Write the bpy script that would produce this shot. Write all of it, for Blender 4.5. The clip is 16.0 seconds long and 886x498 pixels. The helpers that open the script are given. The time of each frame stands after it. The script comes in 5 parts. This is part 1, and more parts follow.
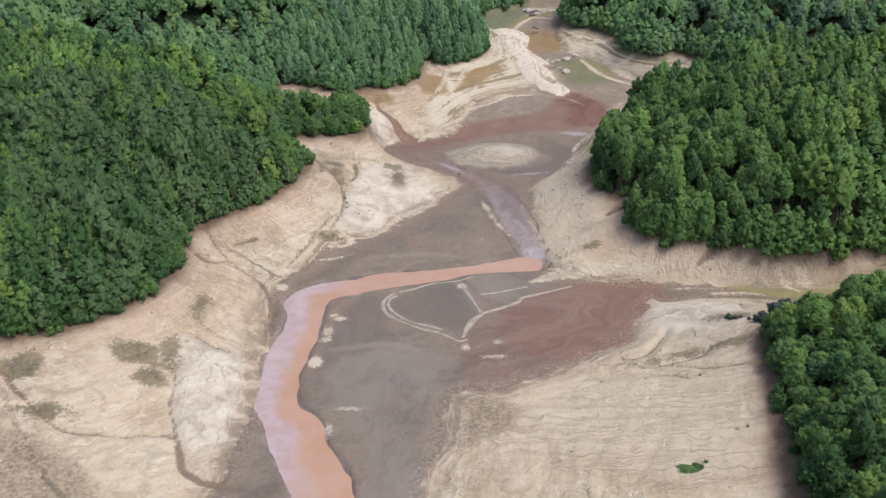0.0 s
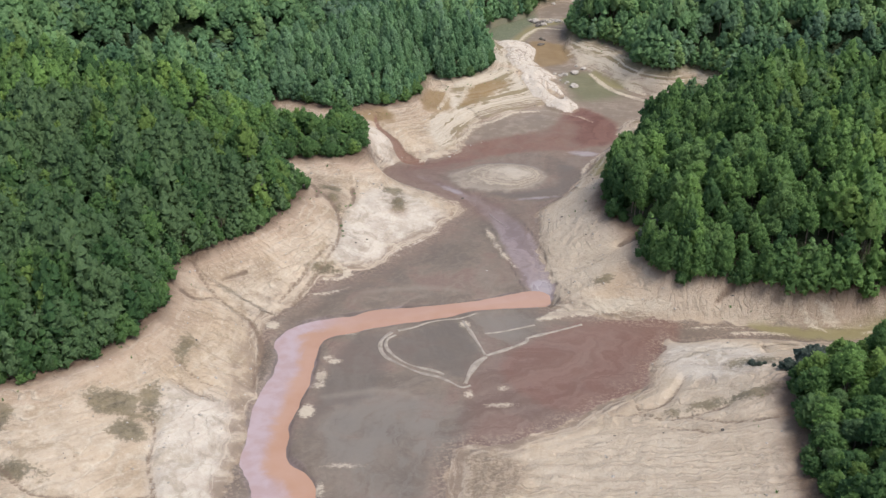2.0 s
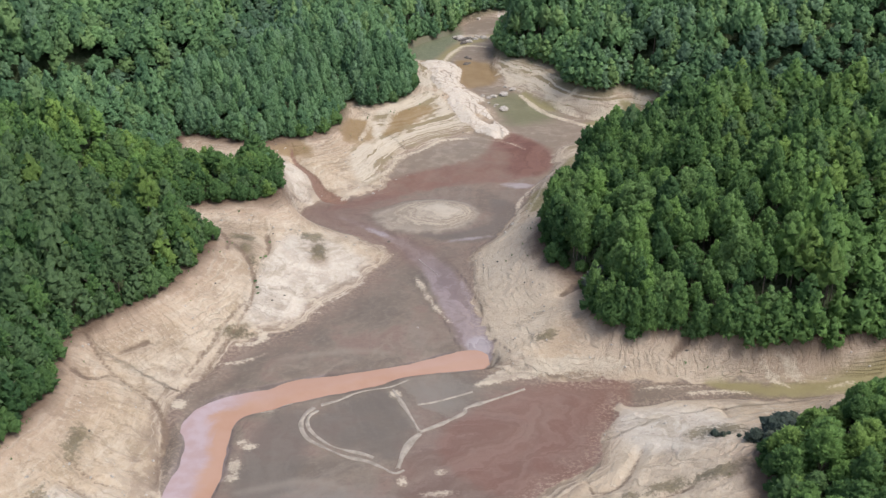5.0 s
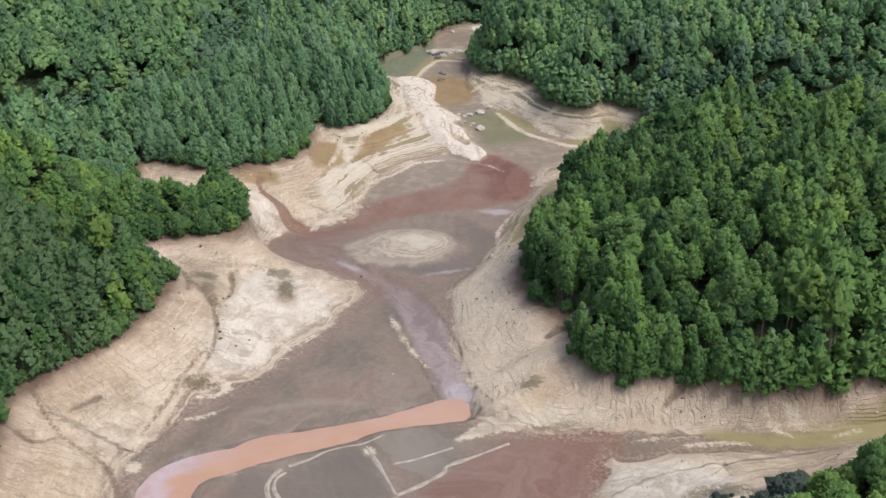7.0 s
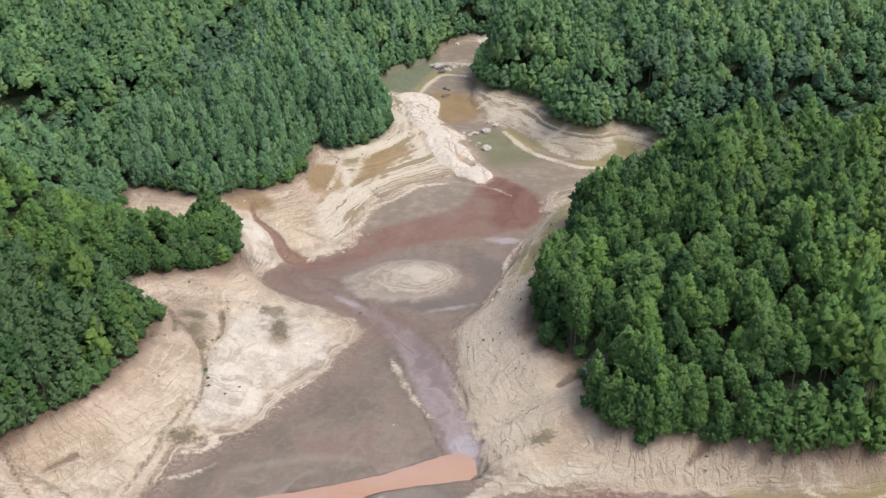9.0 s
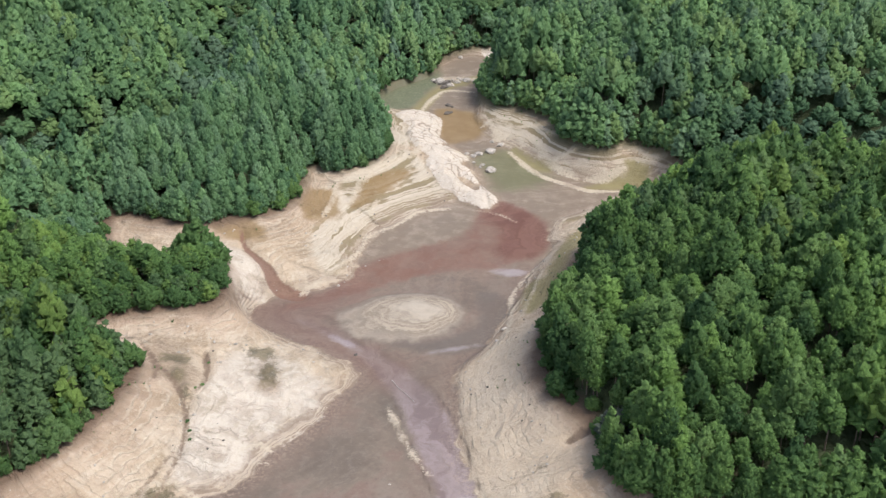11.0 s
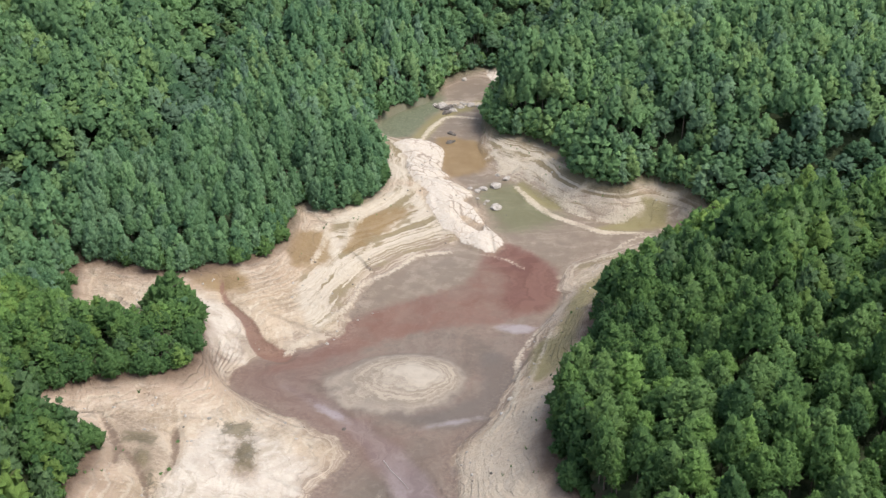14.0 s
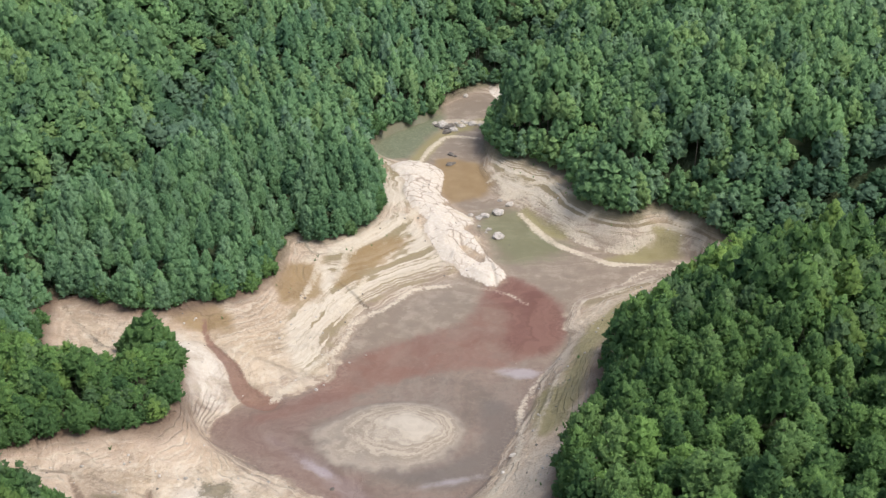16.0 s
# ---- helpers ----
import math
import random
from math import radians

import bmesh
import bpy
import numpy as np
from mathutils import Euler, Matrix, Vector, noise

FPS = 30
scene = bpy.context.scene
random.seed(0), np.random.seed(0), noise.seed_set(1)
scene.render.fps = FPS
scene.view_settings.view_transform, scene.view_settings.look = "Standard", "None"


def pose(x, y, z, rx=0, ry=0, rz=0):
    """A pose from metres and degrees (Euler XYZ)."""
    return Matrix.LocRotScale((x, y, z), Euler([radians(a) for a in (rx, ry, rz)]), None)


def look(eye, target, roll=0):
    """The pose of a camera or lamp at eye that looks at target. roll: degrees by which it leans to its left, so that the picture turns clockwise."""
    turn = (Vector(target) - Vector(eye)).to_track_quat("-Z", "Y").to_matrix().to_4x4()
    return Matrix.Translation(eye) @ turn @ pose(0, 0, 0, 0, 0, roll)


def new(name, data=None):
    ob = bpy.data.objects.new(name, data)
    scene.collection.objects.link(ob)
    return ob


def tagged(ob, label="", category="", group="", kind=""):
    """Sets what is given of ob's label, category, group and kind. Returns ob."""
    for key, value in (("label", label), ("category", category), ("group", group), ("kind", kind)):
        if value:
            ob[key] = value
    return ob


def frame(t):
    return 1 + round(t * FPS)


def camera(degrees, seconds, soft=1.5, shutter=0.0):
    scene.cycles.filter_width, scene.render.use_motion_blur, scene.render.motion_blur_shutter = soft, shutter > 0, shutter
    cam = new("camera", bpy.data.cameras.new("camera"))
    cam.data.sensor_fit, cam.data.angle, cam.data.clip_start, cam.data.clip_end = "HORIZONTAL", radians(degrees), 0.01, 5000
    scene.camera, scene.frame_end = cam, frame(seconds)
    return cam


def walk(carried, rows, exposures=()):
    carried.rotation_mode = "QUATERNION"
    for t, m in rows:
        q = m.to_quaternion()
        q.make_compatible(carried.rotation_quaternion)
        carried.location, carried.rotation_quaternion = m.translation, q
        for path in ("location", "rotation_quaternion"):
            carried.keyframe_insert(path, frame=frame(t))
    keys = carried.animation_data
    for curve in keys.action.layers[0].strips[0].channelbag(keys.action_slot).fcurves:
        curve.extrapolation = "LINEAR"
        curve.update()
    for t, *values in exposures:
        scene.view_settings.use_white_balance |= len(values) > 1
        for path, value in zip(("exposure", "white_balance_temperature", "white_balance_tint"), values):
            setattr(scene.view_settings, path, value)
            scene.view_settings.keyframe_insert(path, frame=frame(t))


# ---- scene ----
cam = camera(44.2, 16.0, soft=1.4)
METRES, EYE, TILT, LEAN, TURN = 120.0, 101.1, -26.2, 0.0, 0.0
ROWS = [
    (0.0, 0.0, 0.0, 0.0, 0.0, 0.0, -0.0),
    (0.5, 0.001, 0.0284, 0.014, 0.06, -0.01, -0.04),
    (1.0, 0.0018, 0.0564, 0.0279, 0.11, -0.03, -0.07),
    (1.5, 0.0029, 0.0847, 0.0418, 0.17, -0.04, -0.09),
    (2.0, 0.0034, 0.1127, 0.0556, 0.21, -0.04, -0.1),
    (2.5, 0.0055, 0.1409, 0.0695, 0.19, -0.04, -0.06),
    (3.0, 0.0066, 0.1694, 0.0826, -0.26, -0.02, 0.17),
    (3.5, 0.0076, 0.1973, 0.0966, -0.72, -0.03, 0.42),
    (4.0, 0.0089, 0.2255, 0.1107, -1.08, -0.04, 0.62),
    (4.5, 0.0105, 0.2532, 0.125, -2.16, -0.06, 1.16),
    (5.0, 0.012, 0.281, 0.1392, -3.46, -0.09, 1.81),
    (5.2, 0.0129, 0.2922, 0.1448, -3.96, -0.09, 2.07),
    (5.5, 0.0142, 0.3089, 0.1531, -4.48, -0.09, 2.34),
    (5.8, 0.0156, 0.3257, 0.1615, -4.75, -0.09, 2.49),
    (6.2, 0.0174, 0.348, 0.1726, -4.81, -0.09, 2.53),
    (7.5, 0.0233, 0.4206, 0.2088, -4.67, -0.08, 2.54),
    (8.0, 0.0264, 0.4485, 0.2231, -4.61, -0.09, 2.55),
    (8.5, 0.0295, 0.4765, 0.2372, -4.56, -0.1, 2.55),
    (9.0, 0.0326, 0.5024, 0.2505, -4.51, -0.11, 2.55),
    (11.5, 0.0534, 0.6429, 0.317, -4.2, -0.06, 2.48),
    (12.0, 0.0574, 0.6708, 0.3308, -4.15, -0.07, 2.45),
    (12.5, 0.0612, 0.6987, 0.3443, -4.11, -0.08, 2.39),
    (13.0, 0.0652, 0.7264, 0.3579, -4.07, -0.08, 2.34),
    (13.5, 0.0692, 0.7542, 0.3713, -4.03, -0.08, 2.3),
    (14.0, 0.0731, 0.7821, 0.3849, -3.98, -0.08, 2.26),
    (14.5, 0.0771, 0.8099, 0.3988, -3.95, -0.09, 2.21),
    (15.0, 0.0811, 0.8373, 0.4126, -3.91, -0.1, 2.18),
    (15.5, 0.0852, 0.8649, 0.4264, -3.87, -0.09, 2.12),
    (16.0, 0.0893, 0.8924, 0.4401, -3.84, -0.11, 2.05),
]
walk(cam, [(t, pose(0, 0, EYE, TILT, LEAN, TURN) @ pose(METRES * x, METRES * y, METRES * z, 90 + pitch, roll, yaw)) for t, x, y, z, yaw, pitch, roll in ROWS], exposures=((0.0, 0.70, 6100, 11), (5.0, 0.74, 6100, 11), (16.0, 0.97, 6150, 10)))

# ---- world, sun ----
SUN_ELEV, SUN_AZ = 62.0, 122.0  # degrees; azimuth clockwise from +y, so the sun stands over +x
world = bpy.data.worlds.new("overcast_sky")
scene.world = world
world.use_nodes = True
wn, wl = world.node_tree.nodes, world.node_tree.links
sky = wn.new("ShaderNodeTexSky")
sky.sky_type = "NISHITA"
sky.sun_disc = False
sky.sun_elevation, sky.sun_rotation = radians(SUN_ELEV), radians(SUN_AZ)
sky.air_density, sky.dust_density = 1.0, 3.0
wn["Background"].inputs["Strength"].default_value = 0.15
cloud = wn.new("ShaderNodeHueSaturation")  # high cloud takes some of the blue out of the sky
cloud.inputs["Saturation"].default_value = 0.8
wl.new(sky.outputs["Color"], cloud.inputs["Color"])
wl.new(cloud.outputs["Color"], wn["Background"].inputs["Color"])
sun_data = bpy.data.lights.new("sun", "SUN")
sun_data.energy, sun_data.angle, sun_data.color = 1.8, radians(22), (1.0, 0.97, 0.91)
sun = new("sun", sun_data)
sx, sy, sz = (math.sin(radians(SUN_AZ)) * math.cos(radians(SUN_ELEV)), math.cos(radians(SUN_AZ)) * math.cos(radians(SUN_ELEV)), math.sin(radians(SUN_ELEV)))
sun.matrix_world = look((300 * sx, 250 + 300 * sy, 300 * sz), (0, 250, 0))


# ---- material helpers ----
class Mat:
    """A small node builder."""

    def __init__(self, name):
        self.m = bpy.data.materials.new(name)
        self.m.use_nodes = True
        self.t = self.m.node_tree
        self.b = self.t.nodes["Principled BSDF"]

    def link(self, value, socket):
        if isinstance(value, bpy.types.NodeSocket):
            self.t.links.new(value, socket)
        else:
            socket.default_value = value

    def math(self, op, a, b=0.0, c=0.0):
        n = self.t.nodes.new("ShaderNodeMath")
        n.operation = op
        for v, s in zip((a, b, c), n.inputs):
            self.link(v, s)
        return n.outputs[0]

    def attr(self, name):
        n = self.t.nodes.new("ShaderNodeAttribute")
        n.attribute_name = name
        return n.outputs["Fac"]

    def pos(self):
        return self.t.nodes.new("ShaderNodeNewGeometry").outputs["Position"]

    def vec(self, x, y, z=0.0):
        n = self.t.nodes.new("ShaderNodeCombineXYZ")
        for v, s in zip((x, y, z), n.inputs):
            self.link(v, s)
        return n.outputs[0]

    def noise(self, scale, detail=4.0, rough=0.55, at=None, distort=0.0):
        n = self.t.nodes.new("ShaderNodeTexNoise")
        n.inputs["Scale"].default_value, n.inputs["Detail"].default_value = scale, detail
        n.inputs["Roughness"].default_value, n.inputs["Distortion"].default_value = rough, distort
        self.link(at if at is not None else self.pos(), n.inputs["Vector"])
        return n.outputs["Fac"]

    def ramp(self, value, lo, hi, a=0.0, b=1.0):
        n = self.t.nodes.new("ShaderNodeMapRange")
        n.interpolation_type = "SMOOTHSTEP"
        self.link(value, n.inputs["Value"])
        for v, s in zip((lo, hi, a, b), ("From Min", "From Max", "To Min", "To Max")):
            self.link(v, n.inputs[s])
        return n.outputs["Result"]

    def mix(self, fac, a, b, kind="MIX"):
        n = self.t.nodes.new("ShaderNodeMix")
        n.data_type, n.blend_type = "RGBA", kind
        self.link(fac, n.inputs[0])
        for v, s in ((a, n.inputs[6]), (b, n.inputs[7])):
            self.link((*v, 1.0) if isinstance(v, tuple) else v, s)
        return n.outputs[2]

    def bump(self, height, strength, distance):
        n = self.t.nodes.new("ShaderNodeBump")
        n.inputs["Strength"].default_value, n.inputs["Distance"].default_value = strength, distance
        self.link(height, n.inputs["Height"])
        self.link(n.outputs["Normal"], self.b.inputs["Normal"])

    def done(self, colour, rough=0.8, spec=0.3):
        self.link((*colour, 1.0) if isinstance(colour, tuple) else colour, self.b.inputs["Base Color"])
        self.link(rough, self.b.inputs["Roughness"])
        self.link(spec, self.b.inputs["Specular IOR Level"])
        return self.m


# ---- materials ----
def ground_material():
    g = Mat("lake_bed")
    p = g.pos()
    xyz = g.t.nodes.new("ShaderNodeSeparateXYZ")
    g.link(p, xyz.inputs[0])
    z, far = xyz.outputs["Z"], xyz.outputs["Y"]
    big, mid, fine = g.noise(0.05, 4), g.noise(0.30, 6, 0.6), g.noise(1.6, 7, 0.68)
    patch = g.noise(0.11, 5, 0.6)
    ragged = g.math("ADD", g.math("MULTIPLY", g.math("SUBTRACT", mid, 0.5), 5.0), g.math("MULTIPLY", g.math("SUBTRACT", fine, 0.5), 1.6))

    def zone(name, soft=0.35, ragg=1.0):
        return g.ramp(g.math("ADD", g.attr(name), g.math("MULTIPLY", ragged, ragg)), -soft, soft)

    def times(a, b):
        return g.math("MULTIPLY", a, b)

    # strand lines that follow the height of former water levels
    level = g.math("ADD", g.math("ADD", z, times(g.noise(0.07, 3), 1.3)), times(fine, 0.22))
    strand = g.noise(3.4, 5, 0.75, g.vec(0.0, 0.0, level))
    upper = g.ramp(far, 245.0, 300.0, 0.45, 1.0)
    show = g.math("MAXIMUM", g.ramp(patch, 0.42, 0.6), g.ramp(far, 265.0, 300.0))
    lines = times(times(g.ramp(strand, 0.46, 0.54), upper), show)
    thin = times(g.ramp(g.math("ABSOLUTE", g.math("SUBTRACT", strand, 0.5)), 0.0, 0.03, 1.0, 0.0), g.ramp(g.noise(0.5, 3), 0.42, 0.6))
    # rills that run down the banks
    along, up = g.attr("along"), g.attr("bank")
    warp = times(g.math("SUBTRACT", g.noise(0.2, 5, 0.6), 0.5), 4.5)
    rv = g.vec(g.math("ADD", along, warp), times(up, 2.0), 0.0)
    ridge = g.math("ABSOLUTE", g.math("SUBTRACT", g.noise(0.75, 2, 0.5, rv), 0.5))
    bankzone = times(g.ramp(up, 0.02, 0.2), g.math("MAXIMUM", times(g.ramp(g.noise(0.06, 2), 0.44, 0.6), g.ramp(fine, 0.35, 0.6)), zone("rills", 1.5, 0.6)))
    rill = times(times(g.ramp(ridge, 0.0, 0.075, 1.0, 0.0), g.ramp(mid, 0.34, 0.5)), bankzone)

    # creases and small scarps cut by run-off
    fold = g.math("ABSOLUTE", g.math("SUBTRACT", g.noise(1.0, 5, 0.6, g.vec(times(along, 0.22), g.math("ADD", times(g.attr("forest"), 0.42), times(warp, 0.25)), 0.0), 0.5), 0.5))
    crease = times(g.ramp(fold, 0.0, 0.022, 1.0, 0.0), g.ramp(g.noise(0.10, 3), 0.44, 0.60))
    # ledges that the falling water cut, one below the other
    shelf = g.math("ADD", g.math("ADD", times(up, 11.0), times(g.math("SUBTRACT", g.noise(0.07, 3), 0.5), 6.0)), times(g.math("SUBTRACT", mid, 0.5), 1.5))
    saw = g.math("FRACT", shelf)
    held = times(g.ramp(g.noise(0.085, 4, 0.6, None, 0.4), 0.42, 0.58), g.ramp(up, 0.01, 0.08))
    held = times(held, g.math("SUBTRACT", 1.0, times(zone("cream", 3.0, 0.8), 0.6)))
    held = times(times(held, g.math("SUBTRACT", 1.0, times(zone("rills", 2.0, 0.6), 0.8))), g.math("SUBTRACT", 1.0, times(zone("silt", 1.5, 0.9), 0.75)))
    # shade under each lip and light on each tread, put into the colour
    lip_shade = times(times(g.ramp(saw, 0.0, 0.16, 1.0, 0.0), g.ramp(fine, 0.36, 0.54)), held)
    tread_light = times(g.ramp(saw, 0.16, 0.42, 1.0, 0.0), held)
    # sediment streaks that run along the shore
    streak = g.noise(1.0, 4, 0.6, g.vec(times(g.math("ADD", along, times(warp, 3.0)), 0.10), g.math("ADD", times(g.attr("forest"), 0.75), times(mid, 1.2)), 0.0))
    sand = g.mix(g.ramp(big, 0.3, 0.7), (0.53, 0.41, 0.275), (0.60, 0.50, 0.375))
    sand = g.mix(times(g.ramp(patch, 0.5, 0.68), 0.62), sand, (0.39, 0.295, 0.19))
    stain = g.noise(0.19, 6, 0.66, None, 0.6)
    sand = g.mix(times(g.ramp(stain, 0.52, 0.62), 0.6), sand, (0.37, 0.285, 0.18))
    sand = g.mix(times(g.ramp(g.math("ADD", g.attr("forest"), times(ragged, 1.5)), -11.0, -1.0), 0.42), sand, (0.46, 0.325, 0.235))
    sand = g.mix(times(g.ramp(patch, 0.5, 0.28), 0.5), sand, (0.62, 0.545, 0.43))
    sand = g.mix(times(lines, 0.55), sand, g.mix(g.ramp(big, 0.4, 0.6), (0.33, 0.255, 0.18), (0.27, 0.215, 0.15)))
    sand = g.mix(times(thin, 0.06), sand, (0.24, 0.175, 0.115))
    sand = g.mix(times(tread_light, 0.5), sand, (0.70, 0.61, 0.47))
    sand = g.mix(times(lip_shade, 0.34), sand, (0.28, 0.20, 0.13))
    sand = g.mix(times(g.ramp(streak, 0.52, 0.70), 0.42), sand, (0.34, 0.26, 0.175))
    sand = g.mix(times(g.ramp(streak, 0.47, 0.30), 0.40), sand, (0.66, 0.575, 0.45))
    sand = g.mix(times(g.ramp(mid, 0.58, 0.74), 0.3), sand, (0.33, 0.25, 0.17))
    sand = g.mix(times(g.ramp(fine, 0.52, 0.68), 0.45), sand, (0.68, 0.60, 0.48))
    sand = g.mix(times(g.ramp(fine, 0.47, 0.32), 0.38), sand, (0.30, 0.225, 0.15))
    sand = g.mix(times(zone("cream", 4.0, 1.0), 0.6), sand, g.mix(fine, (0.55, 0.455, 0.335), (0.68, 0.59, 0.46)))
    # rills and creases carry their shade in the colour besides the bump
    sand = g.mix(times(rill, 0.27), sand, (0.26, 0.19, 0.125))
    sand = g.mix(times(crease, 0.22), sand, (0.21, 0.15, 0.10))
    pale = g.mix(g.ramp(mid, 0.35, 0.65), (0.68, 0.615, 0.52), (0.55, 0.485, 0.40))
    pale = g.mix(times(g.ramp(fine, 0.48, 0.34), 0.2), pale, (0.42, 0.37, 0.30))
    pale = g.mix(times(g.math("MAXIMUM", g.math("MAXIMUM", rill, lip_shade), times(crease, 0.5)), 0.5), pale, (0.29, 0.235, 0.175))
    pale = g.mix(times(g.ramp(mid, 0.6, 0.75), 0.35), pale, (0.36, 0.32, 0.255))
    pale = g.mix(times(g.ramp(streak, 0.54, 0.66), 0.3), pale, (0.42, 0.37, 0.30))
    pale = g.mix(times(g.ramp(stain, 0.53, 0.63), 0.5), pale, (0.36, 0.305, 0.215))
    pale = g.mix(times(g.ramp(fine, 0.54, 0.66), 0.35), pale, (0.76, 0.70, 0.60))
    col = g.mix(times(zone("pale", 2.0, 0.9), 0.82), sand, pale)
    ledge = g.noise(1.25, 3, 0.6, g.vec(g.math("ADD", g.math("ADD", z, times(mid, 0.5)), times(fine, 0.15)), times(big, 1.5), 0.0))
    silt = g.mix(g.ramp(ledge, 0.45, 0.53), g.mix(patch, (0.185, 0.152, 0.058), (0.31, 0.245, 0.16)), (0.60, 0.53, 0.42))
    silt = g.mix(times(g.ramp(strand, 0.45, 0.55), 0.22), silt, (0.30, 0.24, 0.165))
    col = g.mix(times(zone("silt", 1.5, 0.9), 0.9), col, silt)
    col = g.mix(times(zone("rough", 2.0, 1.2), 0.85), col, g.mix(g.ramp(fine, 0.4, 0.6), (0.22, 0.165, 0.115), (0.40, 0.315, 0.225)))
    # damp brown margin beside the mud
    margin = times(g.ramp(g.math("ADD", g.attr("mud"), times(ragged, 1.5)), -5.0, -0.2), g.ramp(mid, 0.36, 0.52, 0.3, 0.9))
    margin = times(margin, g.math("SUBTRACT", 1.0, times(zone("cream", 2.0, 0.8), 0.85)))
    swirl = g.noise(0.35, 4, 0.6, g.vec(g.math("ADD", times(g.attr("mud"), 2.2), times(patch, 7.0)), times(along, 0.12), 0.0), 1.0)
    col = g.mix(margin, col, g.mix(g.ramp(swirl, 0.48, 0.60), g.mix(strand, (0.21, 0.150, 0.108), (0.32, 0.245, 0.18)), (0.50, 0.415, 0.315)))
    col = g.mix(times(g.ramp(g.math("ADD", g.math("ADD", g.attr("damp"), times(ragged, 0.95)), times(g.math("SUBTRACT", fine, 0.5), 3.5)), -1.1, 0.3), g.ramp(fine, 0.3, 0.6, 0.92, 0.75)), col, g.mix(g.ramp(mid, 0.35, 0.65), (0.082, 0.072, 0.038), (0.185, 0.150, 0.082)))

    # wet mud, smooth, with a few drying rings
    soft = g.noise(0.075, 5, 0.55, None, 0.8)
    ring = g.noise(0.28, 3, 0.6, g.vec(g.math("ADD", g.attr("mud"), times(mid, 2.0)), times(big, 5.0), 0.0))
    tone = g.math("ADD", times(soft, 0.65), times(ring, 0.35))
    mud = g.mix(g.ramp(tone, 0.38, 0.62), (0.152, 0.120, 0.090), (0.228, 0.180, 0.136))
    mud = g.mix(times(g.ramp(soft, 0.5, 0.65), 0.7), mud, (0.215, 0.142, 0.112))
    mud = g.mix(times(g.ramp(fine, 0.58, 0.75), 0.2), mud, (0.28, 0.225, 0.185))
    mud = g.mix(times(g.ramp(g.math("ADD", g.attr("mud"), times(ragged, 1.5)), 7.0, 0.5), g.ramp(far, 180.0, 200.0, 0.25, 0.75)), mud, g.mix(mid, (0.185, 0.125, 0.092), (0.255, 0.182, 0.138)))
    mud = g.mix(times(g.ramp(far, 232.0, 250.0), g.ramp(mid, 0.36, 0.58, 0.2, 0.65)), mud, g.mix(soft, (0.185, 0.132, 0.102), (0.265, 0.190, 0.145)))
    flow = g.noise(1.0, 6, 0.68, g.vec(g.math("ADD", times(g.attr("mud"), 0.30), times(patch, 4.0)), times(along, 0.05), times(big, 3.0)), 0.4)
    crust = g.noise(0.9, 7, 0.72)
    mud = g.mix(times(g.ramp(flow, 0.50, 0.66), 0.45), mud, (0.275, 0.228, 0.185))
    mud = g.mix(times(g.ramp(flow, 0.48, 0.34), 0.45), mud, (0.128, 0.098, 0.075))
    mud = g.mix(times(g.ramp(crust, 0.50, 0.66), 0.28), mud, (0.290, 0.240, 0.195))
    mud = g.mix(times(g.ramp(crust, 0.47, 0.34), 0.28), mud, (0.125, 0.096, 0.074))
    shallow = times(g.ramp(far, 262.0, 300.0), g.ramp(mid, 0.4, 0.62))
    mud = g.mix(times(g.ramp(far, 272.0, 292.0), 0.7), mud, (0.235, 0.185, 0.135))
    mud = g.mix(times(shallow, 0.6), mud, g.mix(g.ramp(strand, 0.44, 0.56), (0.20, 0.155, 0.11), (0.40, 0.335, 0.26)))
    red = g.mix(g.ramp(g.math("ADD", times(tone, 0.7), times(flow, 0.3)), 0.36, 0.62), (0.180, 0.086, 0.055), (0.238, 0.144, 0.106))
    red = g.mix(times(g.ramp(crust, 0.52, 0.68), 0.3), red, (0.30, 0.20, 0.155))
    red = g.mix(times(lines, 0.25), red, (0.15, 0.11, 0.09))
    mud = g.mix(times(zone("red", 1.3, 1.0), g.ramp(g.noise(0.16, 5, 0.62, None, 0.6), 0.36, 0.60, 0.68, 0.98)), mud, red)
    mud = g.mix(times(zone("crimson", 1.6, 1.0), 0.85), mud, g.mix(g.ramp(flow, 0.4, 0.6), (0.142, 0.060, 0.042), (0.195, 0.096, 0.068)))
    mud = g.mix(times(zone("green", 3.0, 1.6), 0.72), mud, g.mix(mid, (0.115, 0.128, 0.052), (0.185, 0.185, 0.09)))
    mud = g.mix(times(zone("rust", 2.5, 1.3), 0.55), mud, g.mix(g.ramp(flow, 0.4, 0.6), (0.165, 0.092, 0.070), (0.225, 0.148, 0.118)))
    # thin grey water film, its faint sheen put into the mud colour
    mud = g.mix(times(zone("film", 4.0, 1.4), g.ramp(flow, 0.38, 0.58, 0.1, 0.8)), mud, g.mix(soft, (0.172, 0.153, 0.130), (0.252, 0.222, 0.188)))
    mud = g.mix(times(zone("dark", 1.5, 0.7), 0.6), mud, (0.128, 0.110, 0.092))
    mud = g.mix(times(zone("arc", 1.0, 0.3), 0.5), mud, (0.30, 0.255, 0.21))
    # wet mud, with its grey-lilac shine put into the colour
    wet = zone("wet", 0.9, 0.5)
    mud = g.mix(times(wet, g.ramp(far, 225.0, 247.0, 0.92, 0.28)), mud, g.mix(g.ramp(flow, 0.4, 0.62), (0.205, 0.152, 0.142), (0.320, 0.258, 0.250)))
    mottle = times(g.ramp(g.math("ADD", g.attr("mud"), times(ragged, 0.8)), 4.5, 0.2), g.ramp(fine, 0.50, 0.60))
